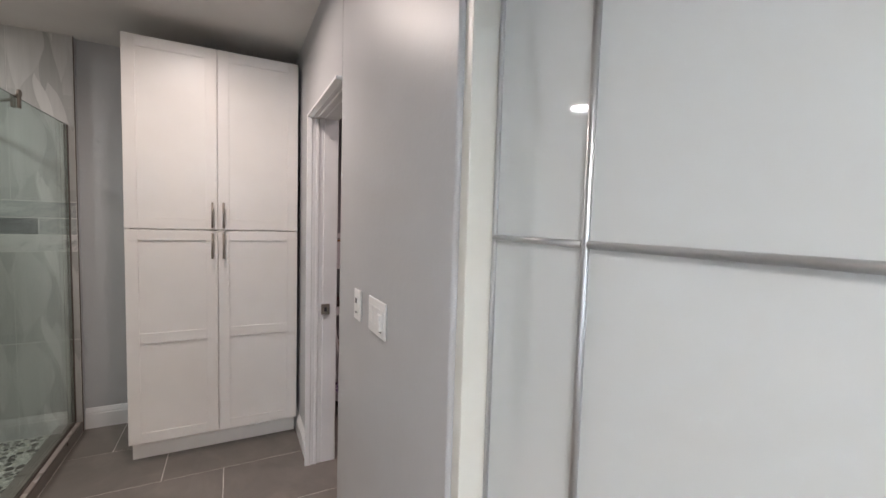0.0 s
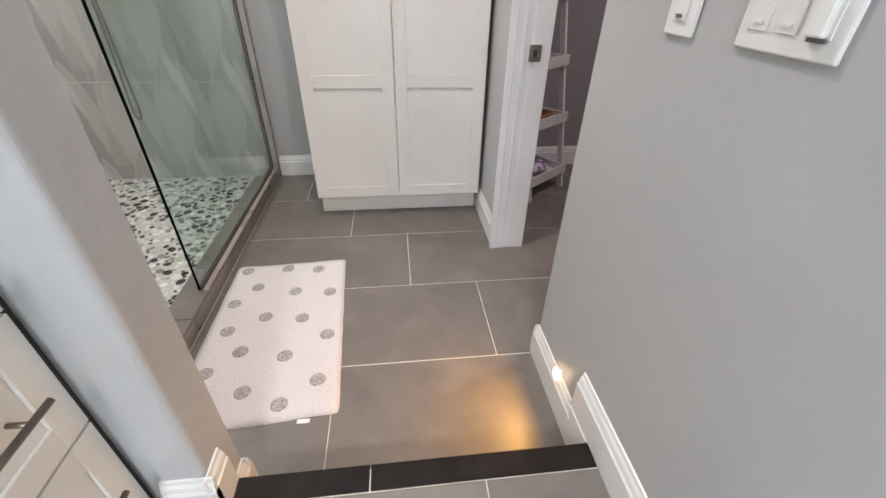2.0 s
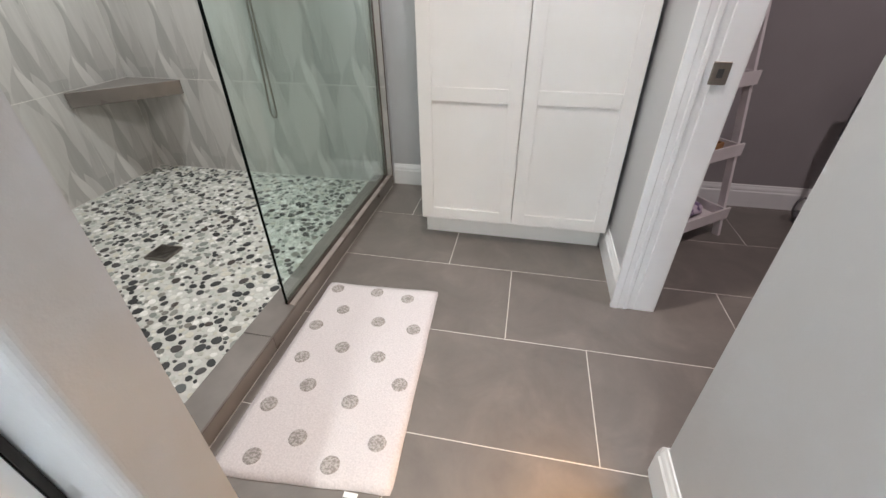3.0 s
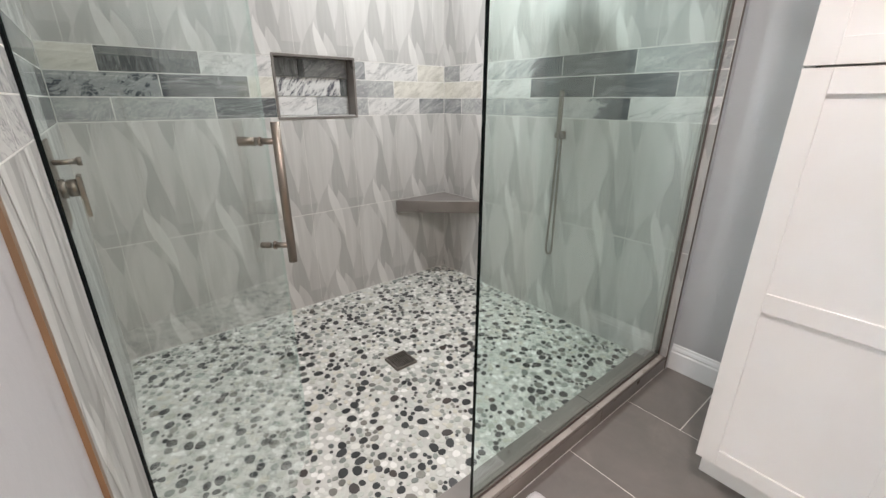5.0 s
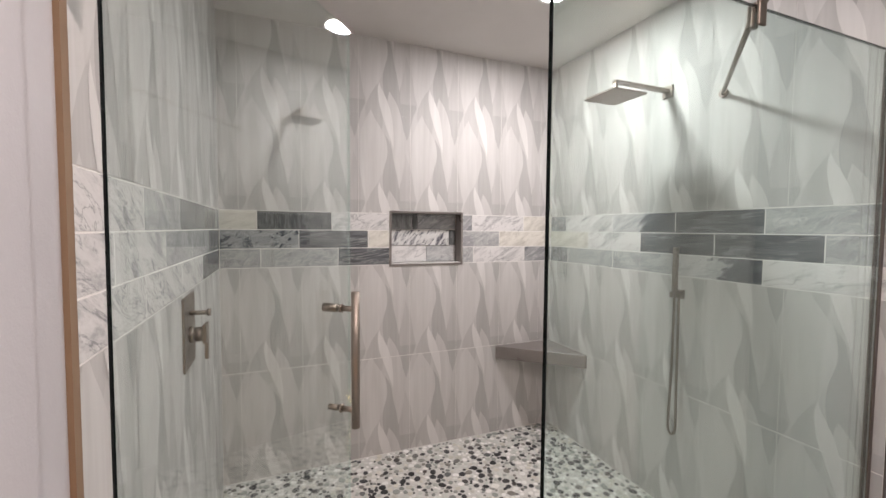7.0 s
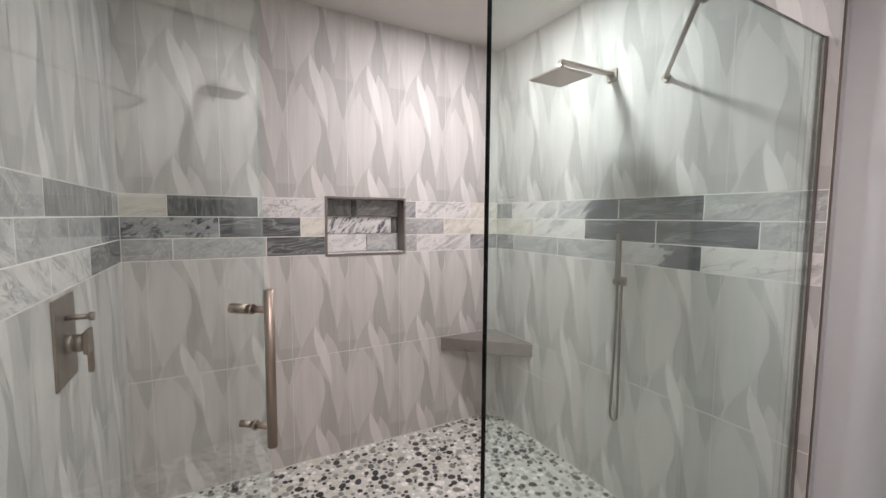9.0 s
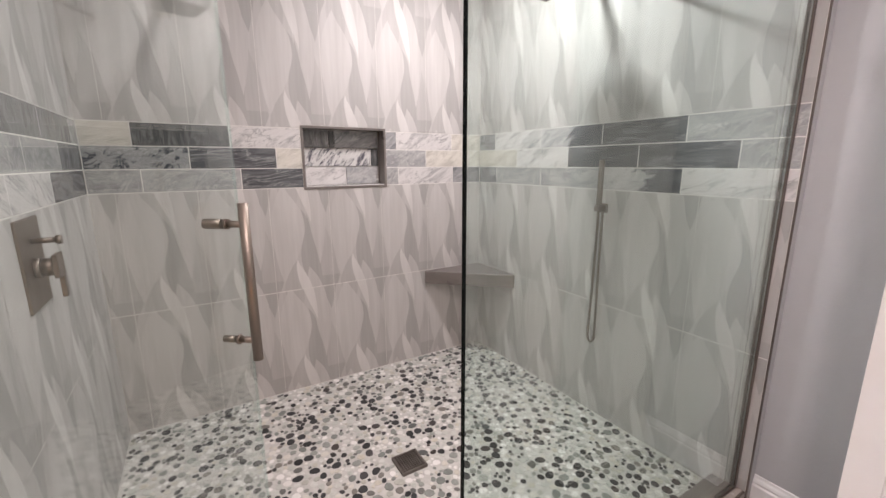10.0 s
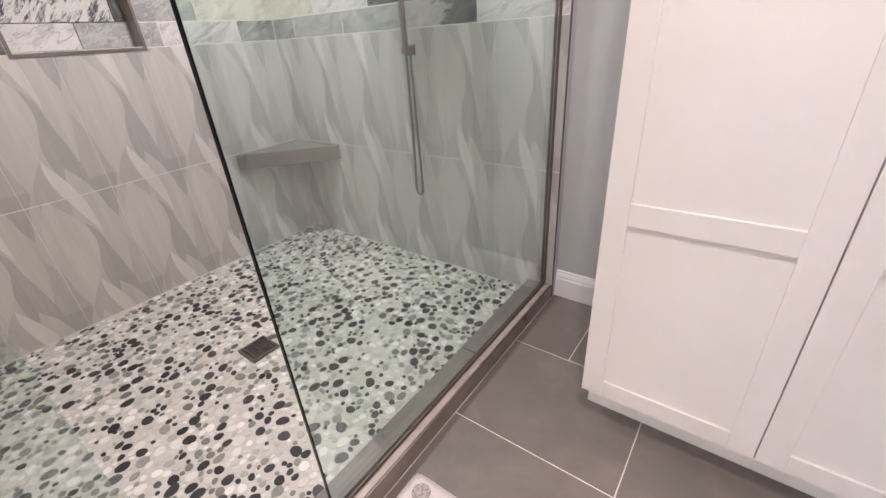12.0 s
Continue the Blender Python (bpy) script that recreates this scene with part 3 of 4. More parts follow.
# ---- drawer unit against the pier ----
van = empty("drawer_cabinet", "white shaker drawer cabinet with bar handles beside the pier", "cabinet", at=(-1.6, 3.9, UP))
VO = Vector((-1.6, 3.9, UP))
VX, VY1 = -1.30, 4.935
part("body", shift(boxes((-1.925, VX - 0.022, 2.75, VY1, UP + 0.10, UP + 0.86)), VO), "cabinet", van, bevel=0.001)
part("toe_kick", shift(boxes((-1.925, VX - 0.08, 2.75, VY1, UP, UP + 0.10)), VO), "cabinet", van)
part("worktop", shift(boxes((-1.925, VX + 0.02, 2.73, VY1 + 0.012, UP + 0.86, UP + 0.895)), VO), "trim", van, bevel=0.003)
for y0, y1 in ((4.33, VY1 - 0.004), (3.71, 4.324), (3.09, 3.704)):
    for z0, z1 in ((UP + 0.11, 0.547), (0.553, 0.807), (0.813, 1.008)):
        dr = shaker(van, "drawer_front", y0, y1, z0, z1, [], VO, 0.055 if z1 - z0 > 0.2 else 0.04, lambda a, b, c0, c1, e0, e1: (-c1, -c0, a, b, e0, e1), -VX)
        bm = bmesh.new()
        zc, yc = (z0 + z1) / 2, (y0 + y1) / 2
        ends = (yc - 0.245, yc + 0.245)
        rod(bm, (VX + 0.032, ends[0], zc), (VX + 0.032, ends[1], zc), 0.006)
        for y in (ends[0] + 0.04, ends[1] - 0.04):
            rod(bm, (VX, y, zc), (VX + 0.032, y, zc), 0.0045, 8)
        part("handle", shift(bm, VO), "nickel", dr, "brushed nickel bar handle")
# dark strip painted as the shadow line between drawer unit and pier
structure(link("wall_scribe", boxes((VX - 0.02, VX - 0.012, VY1 + 0.002, 4.949, UP, UP + 0.86)), "gap"))

# ---- switches, night light ----
sw = empty("light_switch", "white sensor wall switch on the grey wall", "switch", "wall switches", (WX, 5.180, 1.1925))
part("plate", shift(boxes((WX - 0.007, WX, 5.115, 5.195, 1.145, 1.257)), Vector((WX, 5.155, 1.2))), "white_plastic", sw, bevel=0.0025)
part("insert", shift(boxes((WX - 0.010, WX - 0.007, 5.138, 5.172, 1.167, 1.235)), Vector((WX, 5.155, 1.2))), "white_plastic", sw, bevel=0.001)
part("sensor", shift(boxes((WX - 0.0125, WX - 0.010, 5.146, 5.164, 1.208, 1.226)), Vector((WX, 5.155, 1.2))), "grey_plastic", sw, bevel=0.001)
part("button", shift(boxes((WX - 0.0125, WX - 0.010, 5.148, 5.162, 1.172, 1.178)), Vector((WX, 5.155, 1.2))), "grey_plastic", sw)
S3 = Vector((WX, 4.925, 1.2))
sw3 = empty("light_switch", "white triple wall switch plate with rockers and dimmer", "switch", "wall switches", (WX, 4.956, 1.1935))
part("plate", shift(boxes((WX - 0.007, WX, 4.843, 5.008, 1.146, 1.260)), S3), "white_plastic", sw3, bevel=0.0025)
for i, yc in enumerate((4.973, 4.925, 4.877)):
    part("rocker", shift(boxes((WX - 0.0095, WX - 0.007, yc - 0.017, yc + 0.017, 1.170, 1.236)), S3), "white_plastic", sw3, bevel=0.001)
    if i == 2:
        bm = boxes((WX - 0.019, WX - 0.0095, yc - 0.013, yc + 0.013, 1.172, 1.222))
        part("paddle", shift(bm, S3), "white_plastic", sw3, bevel=0.002)
        part("slot", shift(boxes((WX - 0.012, WX - 0.0095, yc - 0.012, yc + 0.012, 1.1665, 1.1715)), S3), "grey_plastic", sw3)
    else:
        part("slot", shift(boxes((WX - 0.0115, WX - 0.0095, yc - 0.008, yc + 0.008, 1.178, 1.182)), S3), "white_plastic", sw3)

NL = Vector((WX, 5.256, 0.155))
nl = empty("night_light", "small round warm glowing night light above the baseboard", "night light", at=tuple(NL))
bm = bmesh.new()
rod(bm, (-0.016, 0, 0), (-0.0005, 0, 0), 0.016, 20)
part("housing", bm, "white_plastic", nl, bevel=0.0)
bm = bmesh.new()
bmesh.ops.create_uvsphere(bm, u_segments=20, v_segments=10, radius=0.0215, matrix=Matrix.Translation((-0.019, 0, 0)) @ Matrix.Diagonal((0.45, 1, 1, 1)))
part("lens", bm, "night_lens", nl, "glowing amber lens", smooth=True)
area("night_glow", look((WX - 0.10, 5.256, 0.19), (WX - 0.80, 5.24, 0.05)), 0.12, "night", spread=175)

# ---- shower fittings ----
# fixed glass panel
GZ0, GZ1, GY0, GY1 = CURBZ + 0.002, 2.06, 5.901, SY - 0.002
fix = empty("fixed_glass_panel", "fixed clear shower glass panel on the tiled curb", "glass panel", at=(GX, 6.55, CURBZ))
FO = Vector((GX, 6.55, CURBZ))


def pane_bm(a, b, z0, z1, th):
    """An upright pane on the plan from a to b."""
    a, b = Vector((*a, 0)), Vector((*b, 0))
    d = (b - a).normalized()
    n = Vector((-d.y, d.x, 0)) * th / 2
    bm = bmesh.new()
    lo = [bm.verts.new(p + Vector((0, 0, z0))) for p in (a + n, b + n, b - n, a - n)]
    hi = [bm.verts.new(p + Vector((0, 0, z1))) for p in (a + n, b + n, b - n, a - n)]
    for i in range(4):
        bm.faces.new((lo[i], lo[(i + 1) % 4], hi[(i + 1) % 4], hi[i]))
    bm.faces.new(lo[::-1]), bm.faces.new(hi)
    return bm


p = part("pane", shift(pane_bm((GX, GY0 + 0.004), (GX, GY1), GZ0 + 0.004, GZ1, 0.009), FO), "glass_fixed", fix, "clear glass pane")
p.visible_shadow = False
part("edge_seal", shift(boxes((GX - 0.005, GX + 0.005, GY0, GY0 + 0.003, GZ0, GZ1)), FO), "seal", fix, "dark polished glass edge")
part("bottom_channel", shift(boxes((GX - 0.008, GX - 0.0055, GY0, GY1, GZ0, GZ0 + 0.012), (GX + 0.0055, GX + 0.008, GY0, GY1, GZ0, GZ0 + 0.012)), FO), "bronze", fix, "slim metal channel")
part("wall_channel", shift(boxes((GX - 0.010, GX - 0.0055, GY1 - 0.016, GY1, GZ0 + 0.012, GZ1), (GX + 0.0055, GX + 0.010, GY1 - 0.016, GY1, GZ0 + 0.012, GZ1)), FO), "bronze", fix, "metal wall channel")
part("top_edge", shift(boxes((GX - 0.0045, GX + 0.0045, GY0, GY1, GZ1 + 0.0005, GZ1 + 0.002)), FO), "seal", fix)

# glass door, standing open inwards
HG = Vector((GX, 5.139))
DD = Vector((-0.790, 0.613)).normalized()
DN = Vector((0.613, 0.790)).normalized()
LEN = 0.710
FE = HG + DD * LEN
door = empty("shower_door", "frameless clear glass shower door standing open with a nickel pull", "shower door", at=(HG.x, HG.y, 0.08))
DO = Vector((HG.x, HG.y, 0.08))
p = part("pane", shift(pane_bm(HG + DD * 0.006, FE - DD * 0.002, 0.085, 2.06, 0.009), DO), "glass", door, "clear glass pane")
p.visible_shadow = False
part("hinge_seal", shift(pane_bm(HG + DD * 0.002, HG + DD * 0.005, 0.085, 2.06, 0.005), DO), "seal", door, "black hinge side seal")
part("free_edge", shift(pane_bm(FE - DD * 0.0015, FE, 0.085, 2.06, 0.009), DO), M["glass"], door)
for z in (0.24, 1.93):
    bm = pane_bm(HG - DD * 0.004 + DN * 0.0, HG + DD * 0.045, z - 0.03, z + 0.03, 0.024)
    hb = part("hinge", shift(bm, DO), "nickel", door, bevel=0.002)


def at(along, out, z):
    q = HG + DD * along + DN * out
    return (q.x, q.y, z)


bm = bmesh.new()
rod(bm, at(0.649, 0.054, 0.869), at(0.649, 0.054, 1.278), 0.0125, 20)
h = part("pull_bar", shift(bm, DO), "nickel", door, "long brushed nickel pull bar")
for z, knob in ((0.922, 0.035), (1.226, 0.052)):
    bm = bmesh.new()
    rod(bm, at(0.65, 0.005, z), at(0.649, 0.054, z), 0.0085, 16)
    rod(bm, at(0.65, 0.004, z), at(0.65, 0.010, z), 0.013, 16)
    rod(bm, at(0.65, -0.005, z), at(0.65, -knob, z), 0.013 if knob > 0.04 else 0.009, 16)
    part("standoff", shift(bm, DO), "nickel", door, "nickel standoff with end cap")

# brace from wall to glass
br = empty("brace_bar", "nickel brace bar from the tiled wall to the glass panel", "brace bar", at=(-2.15, SY, 2.09))
BO = Vector((-2.15, SY, 2.09))
bm = bmesh.new()
rod(bm, (-2.15, SY - 0.012, 2.088), (GX - 0.018, 6.575, 2.052), 0.0085, 14)
part("bar", shift(bm, BO), "nickel", br)
bm = bmesh.new()
rod(bm, (-2.15, SY, 2.088), (-2.15, SY - 0.014, 2.088), 0.019, 18)
part("wall_flange", shift(bm, BO), "nickel", br)
bm = bmesh.new()
box(bm, GX - 0.018, GX - 0.006, 6.548, 6.578, 2.01, 2.068), box(bm, GX + 0.006, GX + 0.014, 6.548, 6.578, 2.01, 2.068)
box(bm, GX - 0.006, GX + 0.006, 6.548, 6.578, 2.0625, 2.072)
part("glass_clamp", shift(bm, BO), "nickel", br, bevel=0.0015)
bm = bmesh.new()
rod(bm, (GX + 0.006, 6.563, 2.082), (GX + 0.016, 6.563, 2.082), 0.019, 18)
part("clamp_knob", shift(bm, BO), "nickel", br)

# rain shower head
HO = Vector((-2.44, SY, 2.19))
rain = empty("rain_shower_head", "square brushed nickel rain shower head on a wall arm", "shower head", at=tuple(HO))
bm = bmesh.new()
box(bm, -2.455, -2.425, 6.885, SY - 0.01, 2.176, 2.192)
part("arm", shift(bm, HO), "nickel", rain, bevel=0.002)
bm = bmesh.new()
box(bm, -2.470, -2.410, SY - 0.011, SY - 0.001, 2.15, 2.21)
part("wall_flange", shift(bm, HO), "nickel", rain, bevel=0.001)
bm = bmesh.new()
rod(bm, (-2.44, 6.895, 2.118), (-2.44, 6.895, 2.176), 0.011, 14)
rod(bm, (-2.44, 6.895, 2.118), (-2.44, 6.895, 2.128), 0.022, 16)
part("neck", shift(bm, HO), "nickel", rain)
bm = bmesh.new()
box(bm, -2.54, -2.34, 6.79, 6.99, 2.108, 2.117)
part("head_plate", shift(bm, HO), "nickel", rain, bevel=0.001)
bm = bmesh.new()
for i in range(12):
    for j in range(12):
        x, y = -2.54 + 0.2 * (i + 0.5) / 12, 6.79 + 0.2 * (j + 0.5) / 12
        rod(bm, (x, y, 2.1075), (x, y, 2.1045), 0.0026, 5)
tagged(part("nozzle_grid", shift(bm, HO), "grey_plastic", rain, "rows of small rubber nozzles"), kind="stuff")

# hand shower
WO = Vector((-2.33, SY, 1.15))
wand = empty("hand_shower", "slim nickel hand shower in a wall holder with a hanging hose", "hand shower", at=tuple(WO))
bm = bmesh.new()
box(bm, -2.352, -2.308, SY - 0.012, SY - 0.0005, 1.125, 1.170)
box(bm, -2.346, -2.314, SY - 0.062, SY - 0.012, 1.134, 1.162)
part("holder", shift(bm, WO), "nickel", wand, bevel=0.0015)
bm = bmesh.new()
box(bm, -2.341, -2.319, SY - 0.056, SY - 0.034, 1.163, 1.385)
part("wand", shift(bm, WO), "nickel", wand, bevel=0.003)


def tube(points, r, n=8, closed=False):
    bm = bmesh.new()
    rings = []
    pts = [Vector(q) for q in points]
    for i, q in enumerate(pts):
        t = (pts[min(i + 1, len(pts) - 1)] - pts[max(i - 1, 0)]).normalized()
        side = t.cross(Vector((0, 1, 0)))
        side = side.normalized() if side.length > 1e-4 else Vector((1, 0, 0))
        up = side.cross(t).normalized()
        rings.append([bm.verts.new(q + side * r * math.cos(2 * math.pi * k / n) + up * r * math.sin(2 * math.pi * k / n)) for k in range(n)])
    for a, b in zip(rings, rings[1:]):
        for k in range(n):
            bm.faces.new((a[k], a[(k + 1) % n], b[(k + 1) % n], b[k])).smooth = True
    bm.faces.new(rings[0][::-1]), bm.faces.new(rings[-1])
    return bm


hose = []
for i in range(61):
    s = i / 60
    if s < 0.46:
        hose.append((-2.330 - 0.014 * min(1, (s / 0.46) ** 2.2), SY - 0.045, 1.133 - 0.66 * s / 0.46))
    elif s < 0.54:
        a = (s - 0.46) / 0.08 * math.pi
        hose.append((-2.327 - 0.017 * math.cos(a), SY - 0.045 + 0.012 * (s - 0.46) / 0.08, 0.473 - 0.040 * math.sin(a)))
    else:
        k = (1 - s) / 0.46
        hose.append((-2.322 + 0.012 * min(1, k ** 1.4), SY - 0.033 + 0.010 * (1 - k), 1.126 - 0.653 * k))
part("hose", shift(tube(hose, 0.0065), WO), "nickel", wand, "flexible metal hose")

# mixer valve
VAL = Vector((-2.60, LY, 1.06))
valve = empty("shower_valve", "rectangular brushed nickel shower valve with lever and diverter", "shower valve", at=tuple(VAL))
part("plate", shift(boxes((-2.630, -2.445, LY, LY + 0.008, 0.972, 1.226)), VAL), "nickel", valve, bevel=0.002)
bm = bmesh.new()
rod(bm, (-2.535, LY + 0.008, 1.162), (-2.535, LY + 0.062, 1.162), 0.008, 14)
rod(bm, (-2.535, LY + 0.062, 1.162), (-2.535, LY + 0.074, 1.162), 0.013, 14)
part("diverter", shift(bm, VAL), "nickel", valve)
bm = bmesh.new()
rod(bm, (-2.535, LY + 0.008, 1.085), (-2.535, LY + 0.022, 1.085), 0.029, 20)
rod(bm, (-2.535, LY + 0.022, 1.085), (-2.535, LY + 0.026, 1.085), 0.022, 20)
rod(bm, (-2.535, LY + 0.026, 1.085), (-2.535, LY + 0.05, 1.085), 0.026, 20)
part("hub", shift(bm, VAL), "nickel", valve)
bm = bmesh.new()
box(bm, -2.567, -2.505, LY + 0.05, LY + 0.062, 1.055, 1.122)
box(bm, -2.567, -2.543, LY + 0.05, LY + 0.062, 0.990, 1.055)
part("lever", shift(bm, VAL), "nickel", valve, bevel=0.0015)

# corner shelf
shelf = structure(link("corner_shelf", extrude_profile([(BX, SY), (BX, 6.795), (BX + 0.012, 6.79), (-2.988, SY - 0.012), (-2.988, SY)], None, 0.553, 0.640, lambda u, v, d: (u, v, d)), "curb_tile", bevel=0.002))

# drain
DR = Vector((-2.475, 6.197, 0.0))
drain = empty("floor_drain", "square dark metal drain grate in the pebble floor", "drain", at=tuple(DR))
bm = bmesh.new()
h_ = 0.062
box(bm, -h_, h_, -h_, -h_ + 0.007, 0.014, 0.0285), box(bm, -h_, h_, h_ - 0.007, h_, 0.014, 0.0285)
box(bm, -h_, -h_ + 0.007, -h_ + 0.007, h_ - 0.007, 0.014, 0.0285), box(bm, h_ - 0.007, h_, -h_ + 0.007, h_ - 0.007, 0.014, 0.0285)
part("rim", bm, "drain_metal", drain)
bm = bmesh.new()
k = 9
for i in range(k + 1):
    o = -h_ + 0.007 + (2 * h_ - 0.014 - 0.004) * i / k
    box(bm, o, o + 0.004, -h_ + 0.007, h_ - 0.007, 0.020, 0.0270)
    box(bm, -h_ + 0.007, h_ - 0.007, o, o + 0.004, 0.0195, 0.0262)
part("grate", bm, "drain_metal", drain)
# dark bottom paints the shade down in the well
part("well", boxes((-h_ + 0.007, h_ - 0.007, -h_ + 0.007, h_ - 0.007, 0.014, 0.0165)), "gap", drain)

# niche frame and pieces inside
niche = structure(link("niche_frame", boxes(
    (BX - 0.09, BX + 0.004, NY0 - 0.014, NY0, NZ0 - 0.014, NZ1 + 0.014), (BX - 0.09, BX + 0.004, NY1, NY1 + 0.014, NZ0 - 0.014, NZ1 + 0.014),
    (BX - 0.09, BX + 0.004, NY0, NY1, NZ0 - 0.014, NZ0), (BX - 0.09, BX + 0.004, NY0, NY1, NZ1, NZ1 + 0.014)), "curb_tile", bevel=0.001))
part("niche_sill", boxes((BX - 0.088, BX - 0.004, NY0 + 0.001, NY1 - 0.001, NZ0, NZ0 + 0.004)), "marble_white", niche)

# ---- bath mat ----
MO = Vector((-1.245, 5.70, 0.0))
mat = empty("bath_mat", "white cotton bath mat with grey dots on the tile floor", "bath mat", at=tuple(MO))
bm = bmesh.new()
nx, ny = 22, 36
c00, c10, c01, c11 = Vector((-1.520, 5.245)), Vector((-0.968, 5.288)), Vector((-1.530, 6.150)), Vector((-1.017, 6.178))
grid = []
for i in range(nx + 1):
    col = []
    for j in range(ny + 1):
        u, v = i / nx, j / ny
        q = c00.lerp(c10, u).lerp(c01.lerp(c11, u), v)
        dx, dy = min(u, 1 - u) * 0.53, min(v, 1 - v) * 0.9
        if dx < 0.012 and dy < 0.012:
            c = Vector((0.012 - dx, 0.012 - dy))
            if c.length > 0.012:
                k = 0.012 / c.length
                q = q + Vector(((0.012 - dx) * (1 - k) * (1 if u < 0.5 else -1), (0.012 - dy) * (1 - k) * (1 if v < 0.5 else -1)))
        edge = min(dx, dy)
        z = 0.004 + 0.008 * min(1, edge / 0.012) ** 0.5 + 0.0015 * noise.noise(Vector((q.x * 9, q.y * 9, 0)))
        q = q + Vector((0.004 * noise.noise(Vector((0, q.y * 7, 3))), 0.004 * noise.noise(Vector((q.x * 7, 0, 5)))))
        col.append(bm.verts.new((q.x, q.y, max(z, 0.004))))
    grid.append(col)
for i in range(nx):
    for j in range(ny):
        bm.faces.new((grid[i][j], grid[i + 1][j], grid[i + 1][j + 1], grid[i][j + 1]))
bnd = [e for e in bm.edges if e.is_boundary]
ex = bmesh.ops.extrude_edge_only(bm, edges=bnd)
for v in ex["geom"]:
    if isinstance(v, bmesh.types.BMVert):
        v.co.z = 0.0005
part("mat_body", shift(bm, MO), "mat", mat, "white woven cotton", smooth=True)
DOTS = [(-1.475, 6.105), (-1.288, 6.112), (-1.141, 6.095), (-1.395, 5.975), (-1.222, 5.932), (-1.067, 5.917), (-1.469, 5.867), (-1.314, 5.773), (-1.162, 5.752),
        (-1.047, 5.647), (-1.445, 5.700), (-1.363, 5.585), (-1.192, 5.548), (-1.458, 5.489), (-1.054, 5.425), (-1.303, 5.395), (-1.409, 5.314), (-1.168, 5.334)]
for i, (x, y) in enumerate(DOTS):
    bm = bmesh.new()
    n = 18
    r = 0.029
    rim = [bm.verts.new((x + r * (1 + 0.08 * noise.noise(Vector((i, k * 0.7, 0)))) * math.cos(2 * math.pi * k / n), y + r * (1 + 0.08 * noise.noise(Vector((i, k * 0.7, 9)))) * math.sin(2 * math.pi * k / n), 0.0120)) for k in range(n)]
    top = [bm.verts.new((x + (v.co.x - x) * 0.80, y + (v.co.y - y) * 0.80, 0.0148)) for v in rim]
    for k in range(n):
        bm.faces.new((rim[k], rim[(k + 1) % n], top[(k + 1) % n], top[k]))
    bm.faces.new(top)
    part("dot", shift(bm, MO), "mat_dot", mat, "tufted grey dot")
part("care_tag", shift(boxes((-1.10, -1.06, 5.262, 5.277, 0.0006, 0.003)), MO), "white_plastic", mat, "small woven care tag")

# ---- ladder shelf in the water closet room ----
LO = Vector((0.108, 6.72, 0))
ladder = empty("ladder_shelf", "white wooden ladder shelf with five tray tiers in the small room", "shelf", at=tuple(LO), turn=math.degrees(math.atan2(0.24, 0.31)))
W = 0.39
LEAN = 0.24


def lean(z):
    return LEAN * z / 1.39


for x in (0.0, W - 0.022):
    bm = bmesh.new()
    vs = [bm.verts.new(q) for q in ((x, 0, 0), (x + 0.022, 0, 0), (x + 0.022, 0.035, 0), (x, 0.035, 0),
                                    (x, lean(1.39), 1.39), (x + 0.022, lean(1.39), 1.39), (x + 0.022, lean(1.39) + 0.035, 1.39), (x, lean(1.39) + 0.035, 1.39))]
    for f in ((3, 2, 1, 0), (4, 5, 6, 7), (0, 1, 5, 4), (1, 2, 6, 5), (2, 3, 7, 6), (3, 0, 4, 7)):
        bm.faces.new([vs[i] for i in f])
    part("front_leg", bm, "shelf_paint", ladder)
    part("rear_leg", boxes((x, x + 0.022, 0.30, 0.335, 0, 1.39)), "shelf_paint", ladder)
part("top_rail", boxes((0.022, W - 0.022, lean(1.36), lean(1.36) + 0.018, 1.355, 1.39)), "shelf_paint", ladder)
for z in (0.105, 0.44, 0.77, 1.115):
    y0 = lean(z) - 0.004
    bm = boxes((0.0225, W - 0.0225, y0 + 0.012, 0.30, z, z + 0.010), (-0.004, W + 0.004, y0 - 0.010, y0, z, z + 0.062),
               (0.0225, 0.033, y0, 0.30, z + 0.010, z + 0.060), (W - 0.033, W - 0.0225, y0, 0.30, z + 0.010, z + 0.060), (0.033, W - 0.033, 0.288, 0.299, z + 0.010, z + 0.060))
    part("tray", bm, "shelf_paint", ladder)
LM = ladder.matrix_world.copy()


def on_shelf(name, label, category, x, y, z, turn=0):
    e = empty(name, label, category)
    e.matrix_world = LM @ pose(x, y, z, 0, 0, turn)
    return e


def cloth(seed, sx, sy, sz):
    bm = bmesh.new()
    bmesh.ops.create_icosphere(bm, subdivisions=3, radius=1)
    for v in bm.verts:
        d = 1 + 0.28 * noise.noise(v.co * 2.2 + Vector((seed, 0, 0))) + 0.12 * noise.noise(v.co * 5 + Vector((0, seed, 0)))
        v.co = Vector((v.co.x * sx * d, v.co.y * sy * d, max(0, 0.45 + v.co.z * d * 0.6) * sz))
    return bm


